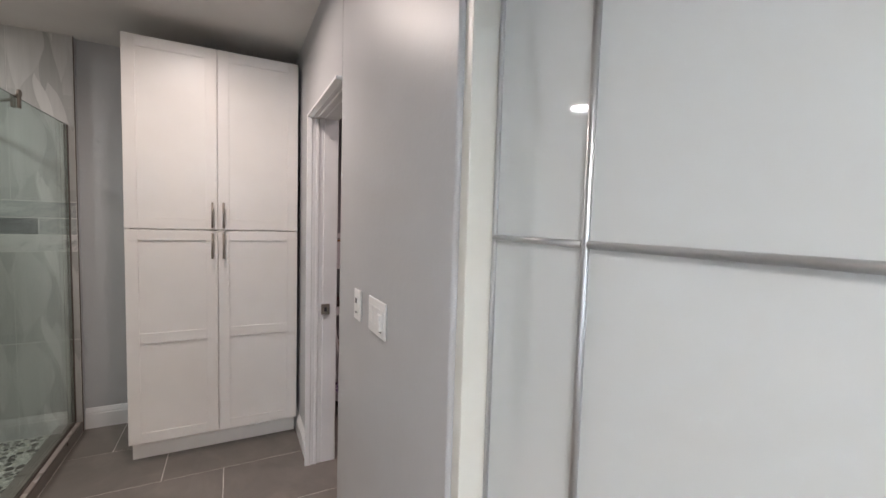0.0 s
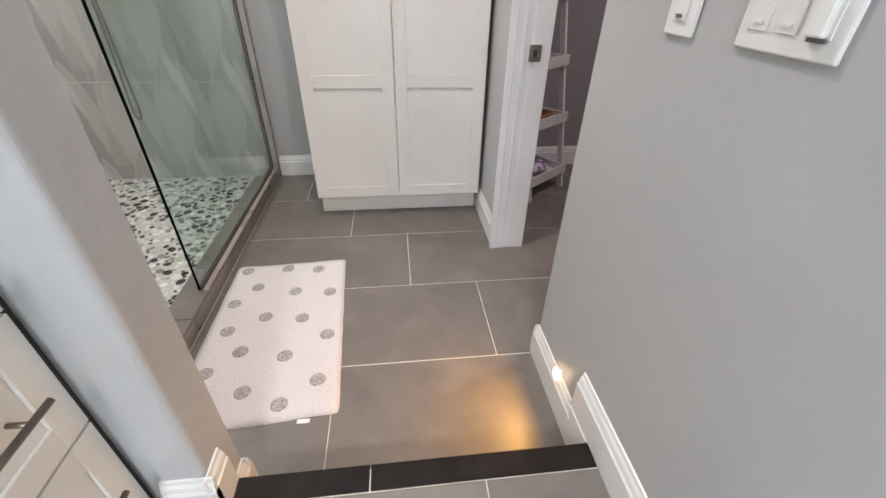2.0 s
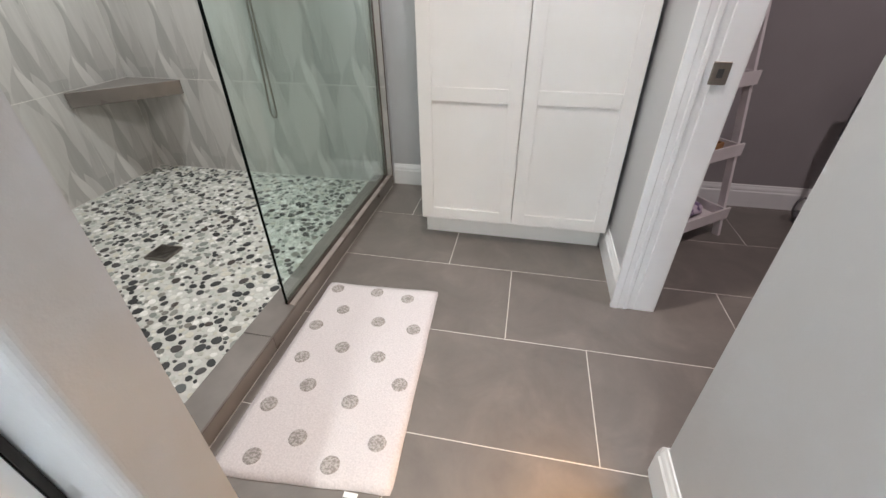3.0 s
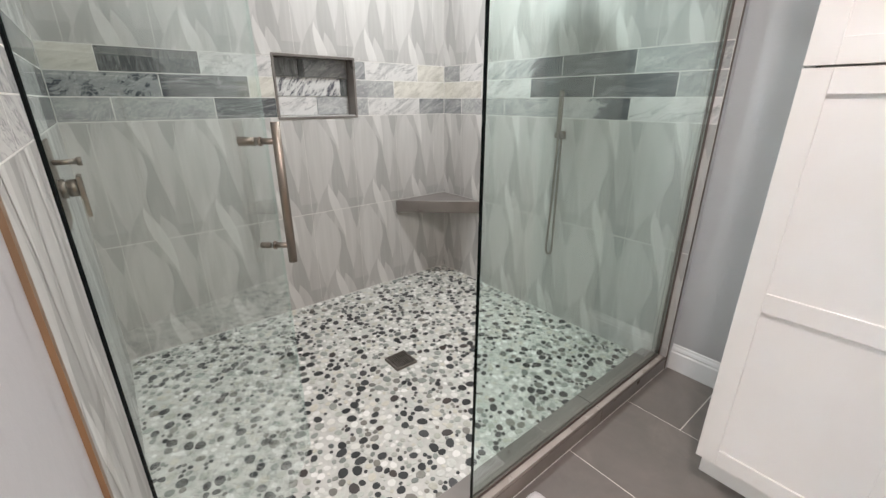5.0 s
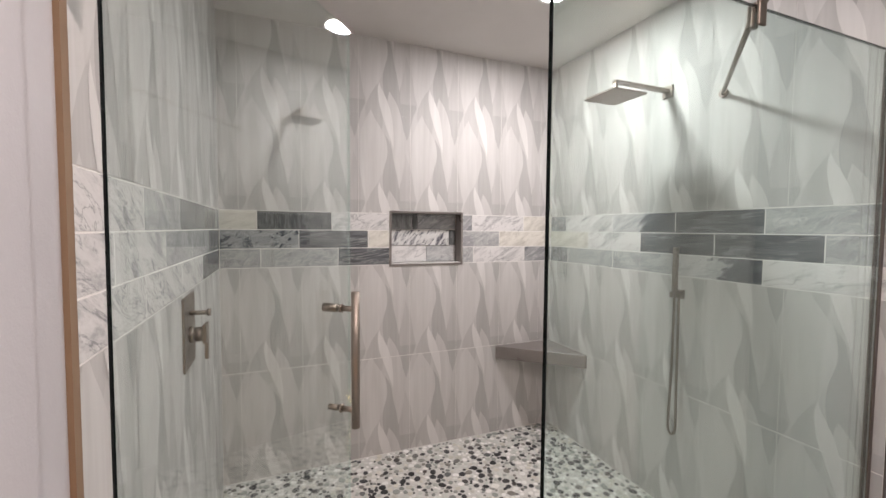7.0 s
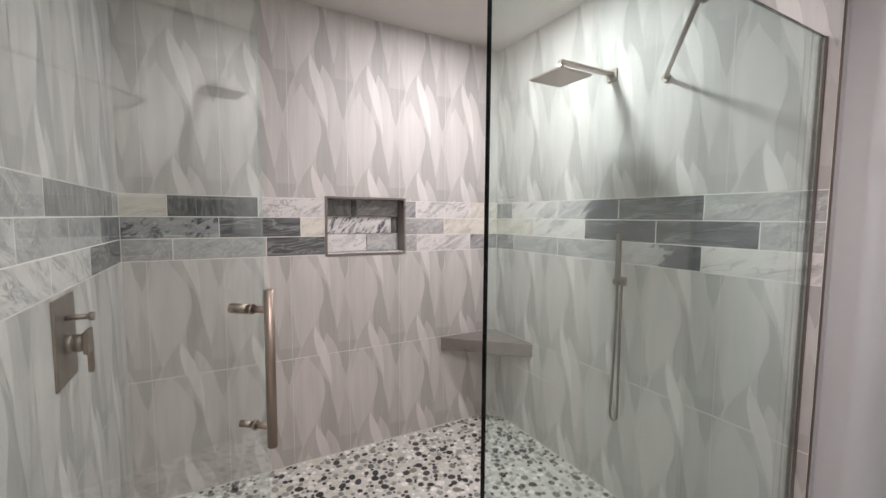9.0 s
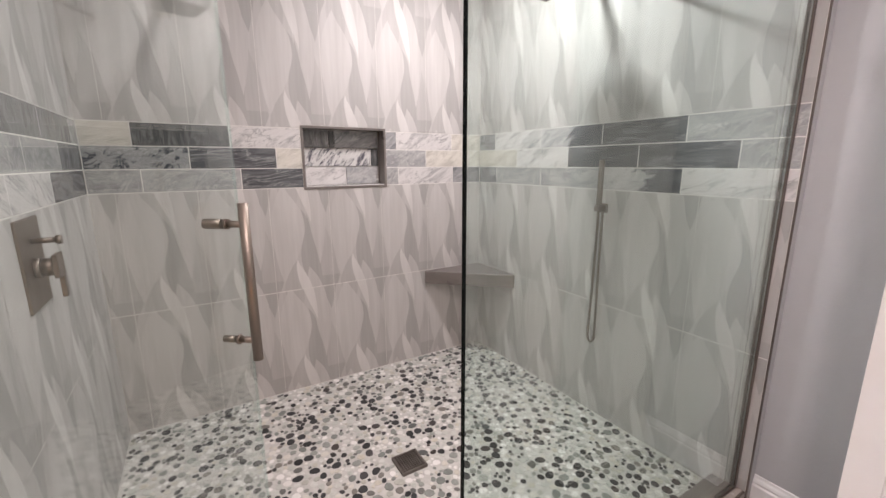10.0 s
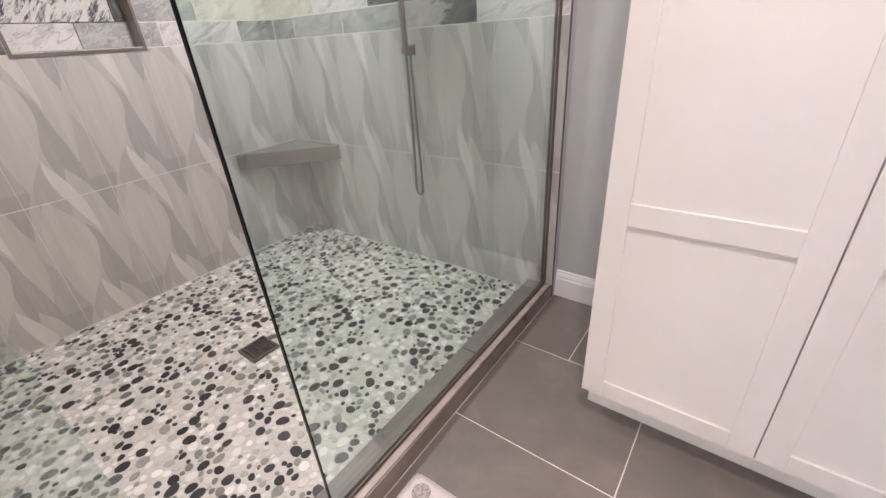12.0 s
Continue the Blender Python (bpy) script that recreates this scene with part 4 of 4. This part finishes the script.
for (x, y, z, mt, nm, lb, s) in ((0.20, 0.16, 0.116, "purple", "folded_cloth", "crumpled purple and white cloth in the bottom tray", (0.13, 0.09, 0.07)),
                                 (0.12, 0.20, 0.781, "dark_cloth", "dark_bundle", "dark bundle in a shelf tray", (0.09, 0.06, 0.10))):
    e = on_shelf(nm, lb, "cloth", x, y, z)
    part("cloth", cloth(x * 10, *s), mt, e, smooth=True)
e = on_shelf("wooden_box", "open brown wooden box in a shelf tray", "box", 0.19, 0.17, 0.451)
part("box_walls", boxes((-0.11, 0.11, -0.06, -0.052, 0, 0.055), (-0.11, 0.11, 0.052, 0.06, 0, 0.055), (-0.11, -0.102, -0.052, 0.052, 0, 0.055), (0.102, 0.11, -0.052, 0.052, 0, 0.055), (-0.102, 0.102, -0.052, 0.052, 0, 0.006)), "wood", e)
e = on_shelf("picture_book", "upright white card in a brown frame on the top tray", "picture frame", 0.16, 0.23, 1.126, 0)
part("frame", boxes((-0.08, 0.08, 0, 0.015, 0, 0.014), (-0.08, 0.08, 0, 0.015, 0.20, 0.214), (-0.08, -0.066, 0, 0.015, 0.014, 0.20), (0.066, 0.08, 0, 0.015, 0.014, 0.20)), "wood", e)
part("card", boxes((-0.066, 0.066, 0.003, 0.010, 0.014, 0.20)), "shelf_paint", e)
# dark appliance with a cord, its use not known, by the far wall of the small room
AO = Vector((0.93, 7.20, 0))
ap = empty("corded_stand", "dark slim stand with a curled cord by the wall", "stand", at=tuple(AO))
bm = bmesh.new()
rod(bm, (0, 0, 0), (0, 0, 0.05), 0.06, 20, 0.05)
rod(bm, (0, 0, 0.05), (0.03, 0.02, 0.72), 0.016, 12)
part("stem", bm, "grey_plastic", ap)
bm = bmesh.new()
box(bm, -0.02, 0.16, -0.03, 0.05, 0.48, 0.70)
part("head", bm, "grey_plastic", ap, bevel=0.01)
part("cord", tube([(-0.06 + 0.03 * math.cos(a * 0.5), -0.02, 0.10 + 0.06 * math.sin(a * 0.5)) for a in range(0, 12)], 0.006), "grey_plastic", ap)

# ---- pieces of walls, floors and curb ----
TW, TD = 0.9205, 0.461


def slab(x0, x1, y0, y1, z0, z1, e=0.0016):
    """A tile: a body with eased upper edges."""
    bm = bmesh.new()
    lo = [bm.verts.new(c) for c in ((x0, y0, z0), (x1, y0, z0), (x1, y1, z0), (x0, y1, z0))]
    mi = [bm.verts.new(c) for c in ((x0, y0, z1 - e), (x1, y0, z1 - e), (x1, y1, z1 - e), (x0, y1, z1 - e))]
    hi = [bm.verts.new(c) for c in ((x0 + e, y0 + e, z1), (x1 - e, y0 + e, z1), (x1 - e, y1 - e, z1), (x0 + e, y1 - e, z1))]
    for a, b in ((lo, mi), (mi, hi)):
        for i in range(4):
            bm.faces.new((a[i], a[(i + 1) % 4], b[(i + 1) % 4], b[i]))
    bm.faces.new(hi)
    return bm


g = 0.0018
for k in range(-1, 5):
    y0, y1 = 5.486 + TD * k, 5.486 + TD * (k + 1)
    y0, y1 = max(y0, 5.0205), min(y1, 7.357)
    if y1 - y0 < 0.02:
        continue
    for n in range(-3, 4):
        x0 = -0.386 - 0.3125 * k + TW * n
        x1 = x0 + TW
        a, b = max(x0, CURB0 + 0.001), min(x1, 1.678)
        if b - a < 0.02:
            continue
        part("floor_tile", slab(a + g, b - g, y0 + g, y1 - g, -0.01, 0.0), "floor_tile", floor_low)
for k in range(0, 10):
    y1 = 4.951 - TD * k
    y0 = max(y1 - TD, 0.625)
    for n in range(-3, 4):
        x0 = -0.55 + 0.3125 * k + TW * n
        a, b = max(x0, -1.928), min(x0 + TW, 0.60)
        if b - a > 0.02 and y1 - y0 > 0.02:
            part("floor_tile", slab(a + g, b - g, y0 + g, y1 - g, UP - 0.012, UP), "floor_tile", floor_up)
for x0, x1 in ((-1.184, -0.842), (-0.842, -0.239)):
    part("nosing_tile", slab(x0 + g, x1 - g, 4.953, 5.019, UP - 0.012, UP + 0.001), "dark_tile", floor_up, "dark nosing tile")
part("riser_tile", boxes((-1.185, -0.239, 5.0095, 5.0185, 0.0, UP - 0.013)), "curb_tile", floor_up)

# curb: cap tiles, outer and inner faces
for y0, y1 in ((LY + 0.001, 5.722), (5.722, 6.64), (6.64, SY - 0.001)):
    part("curb_tile", slab(CURB1, CURB0 - 0.0075, y0 + g, y1 - g, CURBZ - 0.008, CURBZ), "curb_tile", curb)
    part("curb_tile", boxes((CURB0 - 0.0055, CURB0, y0 + g, y1 - g, 0.0005, CURBZ - 0.004)), "curb_tile", curb)
    part("curb_tile", boxes((CURB1 - 0.002, CURB1 + 0.003, y0 + g, y1 - g, 0.0145, CURBZ - 0.009)), "curb_tile", curb)
# added strip over the cap: bright reflection beside the glass, put into its colour
for y0, y1 in ((GY0 + 0.001, 6.64), (6.64, SY - 0.001)):
    part("curb_lip", boxes((GX + 0.0105, CURB0 - 0.0085, y0 + g * 0.5, y1 - g * 0.5, CURBZ - 0.001, CURBZ + 0.0022)), "lip_tile", curb, "polished cap strip outside the glass, coloured paler as if lit", bevel=0.0004)
part("curb_edge", boxes((CURB0 - 0.0070, CURB0 - 0.0003, LY + 0.001, SY - 0.001, CURBZ - 0.0035, CURBZ + 0.0005)), "bronze", curb, "thin dark metal edge")

# wave tiles: printed ribbons that pinch out to points
TWW = 0.33
# one printed tile: (layer material, [(height, left edge, right edge), ...]) in parts of its height and width;
# the print runs on from tile to tile
FLAMES = [("wave_dark", [(-0.25, 0.93, 0.93), (-0.12, 0.84, 1.0), (0.0, 0.64, 1.045), (0.063, 0.57, 1.097), (0.13, 0.525, 1.124), (0.22, 0.48, 0.97), (0.33, 0.455, 0.80), (0.45, 0.475, 0.75), (0.59, 0.545, 0.66), (0.72, 0.535, 0.60), (0.80, 0.50, 0.50)]),
          ("wave_dim", [(-0.23, 0.316, 0.316), (-0.157, 0.23, 0.43), (-0.05, 0.15, 0.458), (0.04, 0.13, 0.44), (0.10, 0.15, 0.42), (0.22, 0.22, 0.38), (0.31, 0.385, 0.385)]),
          ("wave_dim", [(0.13, 0.80, 1.13), (0.20, 0.79, 1.10), (0.28, 0.80, 1.07), (0.36, 0.83, 1.05), (0.44, 0.86, 1.02), (0.53, 0.885, 0.96), (0.63, 0.90, 0.90)]),
          ("wave_pale", [(0.107, 0.15, 0.15), (0.15, 0.125, 0.19), (0.21, 0.09, 0.24), (0.287, 0.065, 0.333), (0.384, 0.04, 0.43), (0.48, 0.02, 0.49), (0.63, 0.01, 0.545), (0.77, 0.03, 0.50), (0.87, 0.08, 0.41), (0.95, 0.14, 0.31), (1.04, 0.23, 0.23)]),
          ("wave_soft", [(0.247, 0.78, 0.78), (0.30, 0.76, 0.80), (0.38, 0.735, 0.82), (0.52, 0.675, 0.852), (0.64, 0.64, 0.867), (0.75, 0.63, 0.873), (0.88, 0.63, 0.852), (0.99, 0.60, 0.81), (1.13, 0.54, 0.72), (1.24, 0.58, 0.58)]),
          ("wave_light", [(-0.34, 0.662, 0.662), (-0.28, 0.63, 0.667), (-0.20, 0.575, 0.667), (-0.10, 0.505, 0.65), (0.02, 0.433, 0.615), (0.11, 0.388, 0.565), (0.216, 0.362, 0.475), (0.27, 0.365, 0.42), (0.32, 0.388, 0.388)])]
LAYERS = ["wave_mid", "wave_dark", "wave_dim", "wave_pale", "wave_soft", "wave_light"]


def edges_at(pts, v):
    """Smooth left and right edge of a flame at height v."""
    for i in range(len(pts) - 1):
        if pts[i][0] <= v <= pts[i + 1][0] + 1e-9:
            break
    p0, p1, p2, p3 = pts[max(i - 1, 0)], pts[i], pts[i + 1], pts[min(i + 2, len(pts) - 1)]
    h = p2[0] - p1[0]
    t = (v - p1[0]) / h
    out = []
    for k in (1, 2):
        m1 = (p2[k] - p0[k]) / max(p2[0] - p0[0], 1e-6) * h
        m2 = (p3[k] - p1[k]) / max(p3[0] - p1[0], 1e-6) * h
        out.append((2 * t ** 3 - 3 * t ** 2 + 1) * p1[k] + (t ** 3 - 2 * t ** 2 + t) * m1 + (3 * t ** 2 - 2 * t ** 3) * p2[k] + (t ** 3 - t ** 2) * m2)
    return out[0], max(out[0], out[1])


def wave_tile(u0, u1, z0, z1, zb, ub, place, normal):
    """A printed tile cut to u0..u1, z0..z1; ub, zb: its own lower corner before it was cut."""
    bm = bmesh.new()
    H = 0.607
    flip = normal[1] > 0.5

    def quad(pts, mi, d):
        ring = []
        for p in pts:
            if not ring or (p[0] - ring[-1][0]) ** 2 + (p[1] - ring[-1][1]) ** 2 > 1e-10:
                ring.append(p)
        if len(ring) > 2:
            f = bm.faces.new([bm.verts.new(place(p[0], p[1], d)) for p in ring])
            f.material_index = mi

    quad([(u0, z0), (u1, z0), (u1, z1), (u0, z1)], 0, 0)
    for k, (tone, pts) in enumerate(FLAMES):
        for du in (-1, 0, 1):
            for dv in (-1, 0, 1):
                va, vb = max(pts[0][0] + dv, (z0 - zb) / H), min(pts[-1][0] + dv, (z1 - zb) / H)
                if vb - va < 0.004:
                    continue
                n = max(3, int((vb - va) * 22))
                prev = None
                for j in range(n + 1):
                    v = va + (vb - va) * j / n
                    a, b = edges_at(pts, min(max(v - dv, pts[0][0]), pts[-1][0]))
                    a, b = a + du, b + du
                    if flip:
                        a, b = 1 - b, 1 - a
                    a, b = min(max(ub + TWW * a, u0), u1), min(max(ub + TWW * b, u0), u1)
                    z = zb + H * v
                    if prev and (b - a > 1e-5 or prev[1] - prev[0] > 1e-5):
                        quad([(prev[0], prev[2]), (prev[1], prev[2]), (b, z), (a, z)], LAYERS.index(tone), -0.00016 * (k + 1) - 0.00004 * dv - 0.00001 * du)
                    prev = (a, b, z)
    # sides of the tile
    for a, b in (((u0, z0), (u1, z0)), ((u1, z0), (u1, z1)), ((u1, z1), (u0, z1)), ((u0, z1), (u0, z0))):
        q = [bm.verts.new(place(*a, 0.0002)), bm.verts.new(place(*b, 0.0002)), bm.verts.new(place(*b, 0.008)), bm.verts.new(place(*a, 0.008))]
        bm.faces.new(q).material_index = 1
    return bm


def wave_wall(parent, lo, hi, start, place, normal, bands, cut=None):
    k0 = math.floor((lo - start) / TWW)
    n = 0
    u = start + TWW * k0
    while u < hi - 0.01:
        for z0, z1, zb in bands:
            a, b = max(u, lo) + g * 0.5, min(u + TWW, hi) - g * 0.5
            if b - a > 0.01:
                spans = [(a, b, z0, z1)]
                if cut and a < cut[1] and b > cut[0] and z1 > cut[2] and z0 < cut[3]:
                    if z0 >= 1.5:
                        spans = [s for s in ((a, min(b, cut[0]), z0, z1), (max(a, cut[1]), b, z0, z1), (max(a, cut[0]), min(b, cut[1]), cut[3], z1)) if s[1] - s[0] > 0.004]
                    else:
                        spans = [s for s in ((a, min(b, cut[0]), z0, z1), (max(a, cut[1]), b, z0, z1), (max(a, cut[0]), min(b, cut[1]), z0, cut[2])) if s[1] - s[0] > 0.004]
                for s in spans:
                    bm = wave_tile(s[0], s[1], s[2] + g * (1.0 if z0 < 2 else 0.1), s[3] - g * (1.0 if z1 < 2 or z0 > 2 else 0.1), zb, u, place, normal)
                    me = bpy.data.meshes.new("wave_tile")
                    bm.normal_update(), bm.faces.ensure_lookup_table()
                    if bm.faces and bm.faces[0].normal.dot(Vector(normal)) < 0:
                        bmesh.ops.reverse_faces(bm, faces=bm.faces[:])
                    bm.to_mesh(me)
                    bm.free()
                    for mt in LAYERS:
                        me.materials.append(M[mt])
                    o = new("wave_tile", me)
                    o.parent = parent
                    n += 1
        u += TWW


Z0, ZA, ZB, ZC = 0.016, 0.645, 1.238, 1.562
BANDS = [(Z0, ZA, ZA - 0.607), (ZA, ZB, ZB - 0.607), (ZC, ZC + 0.607, ZC), (ZC + 0.607, CEIL, ZC + 0.607)]
back = structure(new("wall_tiles_back"))
side = structure(new("wall_tiles_far"))
near = structure(new("wall_tiles_near"))
wave_wall(back, LY + 0.001, SY - 0.001, 5.167, lambda u, z, d: (BX - d, u, z), (1, 0, 0), BANDS, (NY0 - 0.014, NY1 + 0.014, NZ0 - 0.014, NZ1 + 0.014))
wave_wall(side, BX + 0.001, -1.564, -1.88, lambda u, z, d: (u, SY + d, z), (0, -1, 0), BANDS)
wave_wall(near, BX + 0.001, -1.661, -1.98, lambda u, z, d: (u, LY - d, z), (0, 1, 0), BANDS)

# marble band
R3 = [(1.454, 1.562), (1.346, 1.454), (1.238, 1.346)]
BACK = [[(5.07, 5.259, "cream"), (5.259, 5.668, "coal"), (5.668, 6.021, "white"), (6.529, 6.602, "mid"), (6.602, 7.01, "white"), (7.01, 7.25, "cream")],
        [(5.07, 5.481, "spot"), (5.481, 5.886, "dark"), (5.886, 6.021, "cream"), (6.529, 6.812, "grey"), (6.812, 7.25, "cream")],
        [(5.07, 5.277, "grey"), (5.277, 5.704, "grey"), (5.704, 6.021, "dark"), (6.529, 6.612, "grey"), (6.612, 7.02, "white"), (7.02, 7.25, "mid")]]
SIDE = [[(-3.40, -3.225, "mid"), (-3.225, -2.80, "white"), (-2.80, -2.375, "split"), (-2.375, -1.960, "dark"), (-1.960, -1.564, "grey")],
        [(-3.40, -3.005, "cream"), (-3.005, -2.590, "white"), (-2.590, -2.170, "dark"), (-2.170, -1.754, "dark"), (-1.754, -1.564, "grey")],
        [(-3.40, -3.205, "mid"), (-3.205, -2.79, "grey"), (-2.79, -2.375, "grey"), (-2.375, -1.960, "split_far"), (-1.960, -1.564, "white")]]
NEAR = [[(-3.40, -3.28, "grey"), (-3.28, -2.87, "slate"), (-2.87, -2.46, "slate"), (-2.46, -2.068, "grey"), (-2.068, -1.661, "white")],
        [(-3.40, -3.05, "slate"), (-3.05, -2.655, "grey"), (-2.655, -2.265, "grey"), (-2.265, -1.87, "white"), (-1.87, -1.661, "white")],
        [(-3.40, -2.882, "dark"), (-2.882, -2.475, "white"), (-2.475, -2.068, "white"), (-2.068, -1.661, "white")]]


def marble_piece(parent, u0, u1, z0, z1, place, key, e=0.001):
    bm = bmesh.new()
    ring = lambda d, s: [bm.verts.new(place(u, z, d)) for u, z in ((u0 + g * 0.9 + s, z0 + g * 0.9 + s), (u1 - g * 0.9 - s, z0 + g * 0.9 + s), (u1 - g * 0.9 - s, z1 - g * 0.9 - s), (u0 + g * 0.9 + s, z1 - g * 0.9 - s))]
    a, b, c = ring(0.008, 0), ring(e, 0), ring(0, e)
    for p, q in ((a, b), (b, c)):
        for i in range(4):
            bm.faces.new((p[i], p[(i + 1) % 4], q[(i + 1) % 4], q[i]))
    bm.faces.new(c)
    part("marble_tile", bm, "marble_" + key, parent)


for rows_, parent, place in ((BACK, back, lambda u, z, d: (BX - d, u, z)), (SIDE, side, lambda u, z, d: (u, SY + d, z)), (NEAR, near, lambda u, z, d: (u, LY - d, z))):
    for (z0, z1), row in zip(R3, rows_):
        for u0, u1, key in row:
            marble_piece(parent, max(u0, BX + 0.001) if parent is not back else max(u0, LY + 0.001), min(u1, SY - 0.001) if parent is back else u1, z0, z1, place, key)
for (z0, z1), row in zip(((1.462, NZ1), (1.354, 1.462), (NZ0 + 0.005, 1.354)), ([(NY0, 6.20, "slate"), (6.20, 6.235, "coal"), (6.235, NY1, "mid")], [(NY0, 6.465, "slash"), (6.465, NY1, "coal")], [(NY0, 6.30, "white"), (6.30, NY1, "grey")])):
    for u0, u1, key in row:
        marble_piece(niche, u0, u1, z0, z1, lambda u, z, d: (BX - 0.089 - d, u, z), key)
# grout backing in the plane behind the tiles
structure(link("grout_far", boxes((BX, -1.564, SY + 0.0005, SY + 0.0115, 0, CEIL)), "grout"))
structure(link("grout_near", boxes((BX, -1.661, LY - 0.0115, LY - 0.0005, 0, CEIL)), "grout"))
structure(link("grout_back", boxes((BX - 0.0105, BX - 0.0005, LY, NY0 - 0.014, 0, CEIL), (BX - 0.0105, BX - 0.0005, NY1 + 0.014, SY, 0, CEIL),
                                   (BX - 0.0105, BX - 0.0005, NY0 - 0.014, NY1 + 0.014, 0, NZ0 - 0.014), (BX - 0.0105, BX - 0.0005, NY0 - 0.014, NY1 + 0.014, NZ1 + 0.014, CEIL)), "grout"))

# pebble floor: sliced stones, packed from large to small
rng = np.random.default_rng(7)
fx0, fx1, fy0, fy1 = BX + 0.004, CURB1 - 0.004, LY + 0.003, SY - 0.003
cell = 0.04
gx, gy = int((fx1 - fx0) / cell) + 2, int((fy1 - fy0) / cell) + 2
buckets = [[[] for _ in range(gy)] for _ in range(gx)]
stones = []
for rmin, rmax, tries in ((0.0180, 0.0225, 330), (0.0135, 0.0175, 1800), (0.0095, 0.0130, 6000), (0.0065, 0.009, 14000)):
    xs = rng.uniform(fx0 + rmin, fx1 - rmin, tries)
    ys_ = rng.uniform(fy0 + rmin, fy1 - rmin, tries)
    rs = rng.uniform(rmin, rmax, tries)
    for x, y, r in zip(xs.tolist(), ys_.tolist(), rs.tolist()):
        if abs(x - DR.x) < h_ + r * 0.9 and abs(y - DR.y) < h_ + r * 0.9:
            continue
        i, j = int((x - fx0) / cell), int((y - fy0) / cell)
        ok = True
        for a in range(max(i - 1, 0), min(i + 2, gx)):
            for b in range(max(j - 1, 0), min(j + 2, gy)):
                for (px, py, pr) in buckets[a][b]:
                    if (px - x) ** 2 + (py - y) ** 2 < (pr + r + 0.0004) ** 2:
                        ok = False
                        break
                if not ok:
                    break
            if not ok:
                break
        if ok:
            buckets[i][j].append((x, y, r))
            stones.append((x, y, r))


def stone_rings(r, seed, n=9):
    el = 1 + 0.09 * math.sin(seed * 12.9)
    th = seed * 7.3
    out = []
    for k in range(n):
        a = 2 * math.pi * k / n
        q = r * 1.07 * (1 + 0.09 * math.sin(seed * 5 + 2 * a) + 0.05 * math.sin(seed * 9 + 3 * a))
        px, py = q * math.cos(a) * el, q * math.sin(a) / el
        out.append((px * math.cos(th) - py * math.sin(th), px * math.sin(th) + py * math.cos(th)))
    return out


def tone_of(r, t):
    if r > 0.018:
        return 2 if t < 0.60 else (1 if t < 0.92 else 0)
    if r > 0.0132:
        return 2 if t < 0.24 else (1 if t < 0.50 else 0)
    if r > 0.0092:
        return 2 if t < 0.15 else (1 if t < 0.38 else 0)
    return 2 if t < 0.20 else (1 if t < 0.38 else 0)


shared = {}
verts, faces, mats = [], [], []
big = 0
for s, (x, y, r) in enumerate(stones):
    tone = tone_of(r, rng.random())
    if r > 0.018 and big < 300:
        key = (s % 6, tone)
        if key not in shared:
            bm = bmesh.new()
            pts = stone_rings(0.0198, 1.3 + s % 6)
            lo = [bm.verts.new((px, py, 0.0)) for px, py in pts]
            mi_ = [bm.verts.new((px, py, 0.0045)) for px, py in pts]
            hi = [bm.verts.new((px * 0.94, py * 0.94, 0.0055)) for px, py in pts]
            for a_, b_ in ((lo, mi_), (mi_, hi)):
                for k in range(9):
                    bm.faces.new((a_[k], a_[(k + 1) % 9], b_[(k + 1) % 9], b_[k]))
            bm.faces.new(hi)
            me = bpy.data.meshes.new("pebble")
            bmesh.ops.recalc_face_normals(bm, faces=bm.faces[:])
            bm.to_mesh(me)
            bm.free()
            me.materials.append(M["one_" + ("pale", "mids", "dark")[tone]])
            shared[key] = me
        o = new("pebble", shared[key])
        o.location, o.rotation_euler = (x, y, 0.0112), (0, 0, rng.random() * 6.28)
        o.parent = shower_bed
        big += 1
        continue
    pts = stone_rings(r, rng.random() * 20)
    b0 = len(verts)
    top = 0.0158 + 0.0008 * rng.random()
    verts += [(x + px, y + py, 0.0135) for px, py in pts] + [(x + px, y + py, top - 0.0006) for px, py in pts] + [(x + px * 0.95, y + py * 0.95, top) for px, py in pts]
    for k in range(9):
        k2 = (k + 1) % 9
        faces += [(b0 + k, b0 + k2, b0 + 9 + k2, b0 + 9 + k), (b0 + 9 + k, b0 + 9 + k2, b0 + 18 + k2, b0 + 18 + k)]
        mats += [tone, tone]
    faces.append(tuple(b0 + 18 + k for k in range(9)))
    mats.append(tone)
me = bpy.data.meshes.new("pebbles")
me.from_pydata(verts, [], faces)
for key in ("pale", "mids", "dark"):
    me.materials.append(M["peb_" + key])
me.polygons.foreach_set("material_index", mats)
me.update()
o = tagged(new("small_pebbles", me), kind="stuff", label="small sliced pebbles set in pale grout")
o.parent = shower_bed
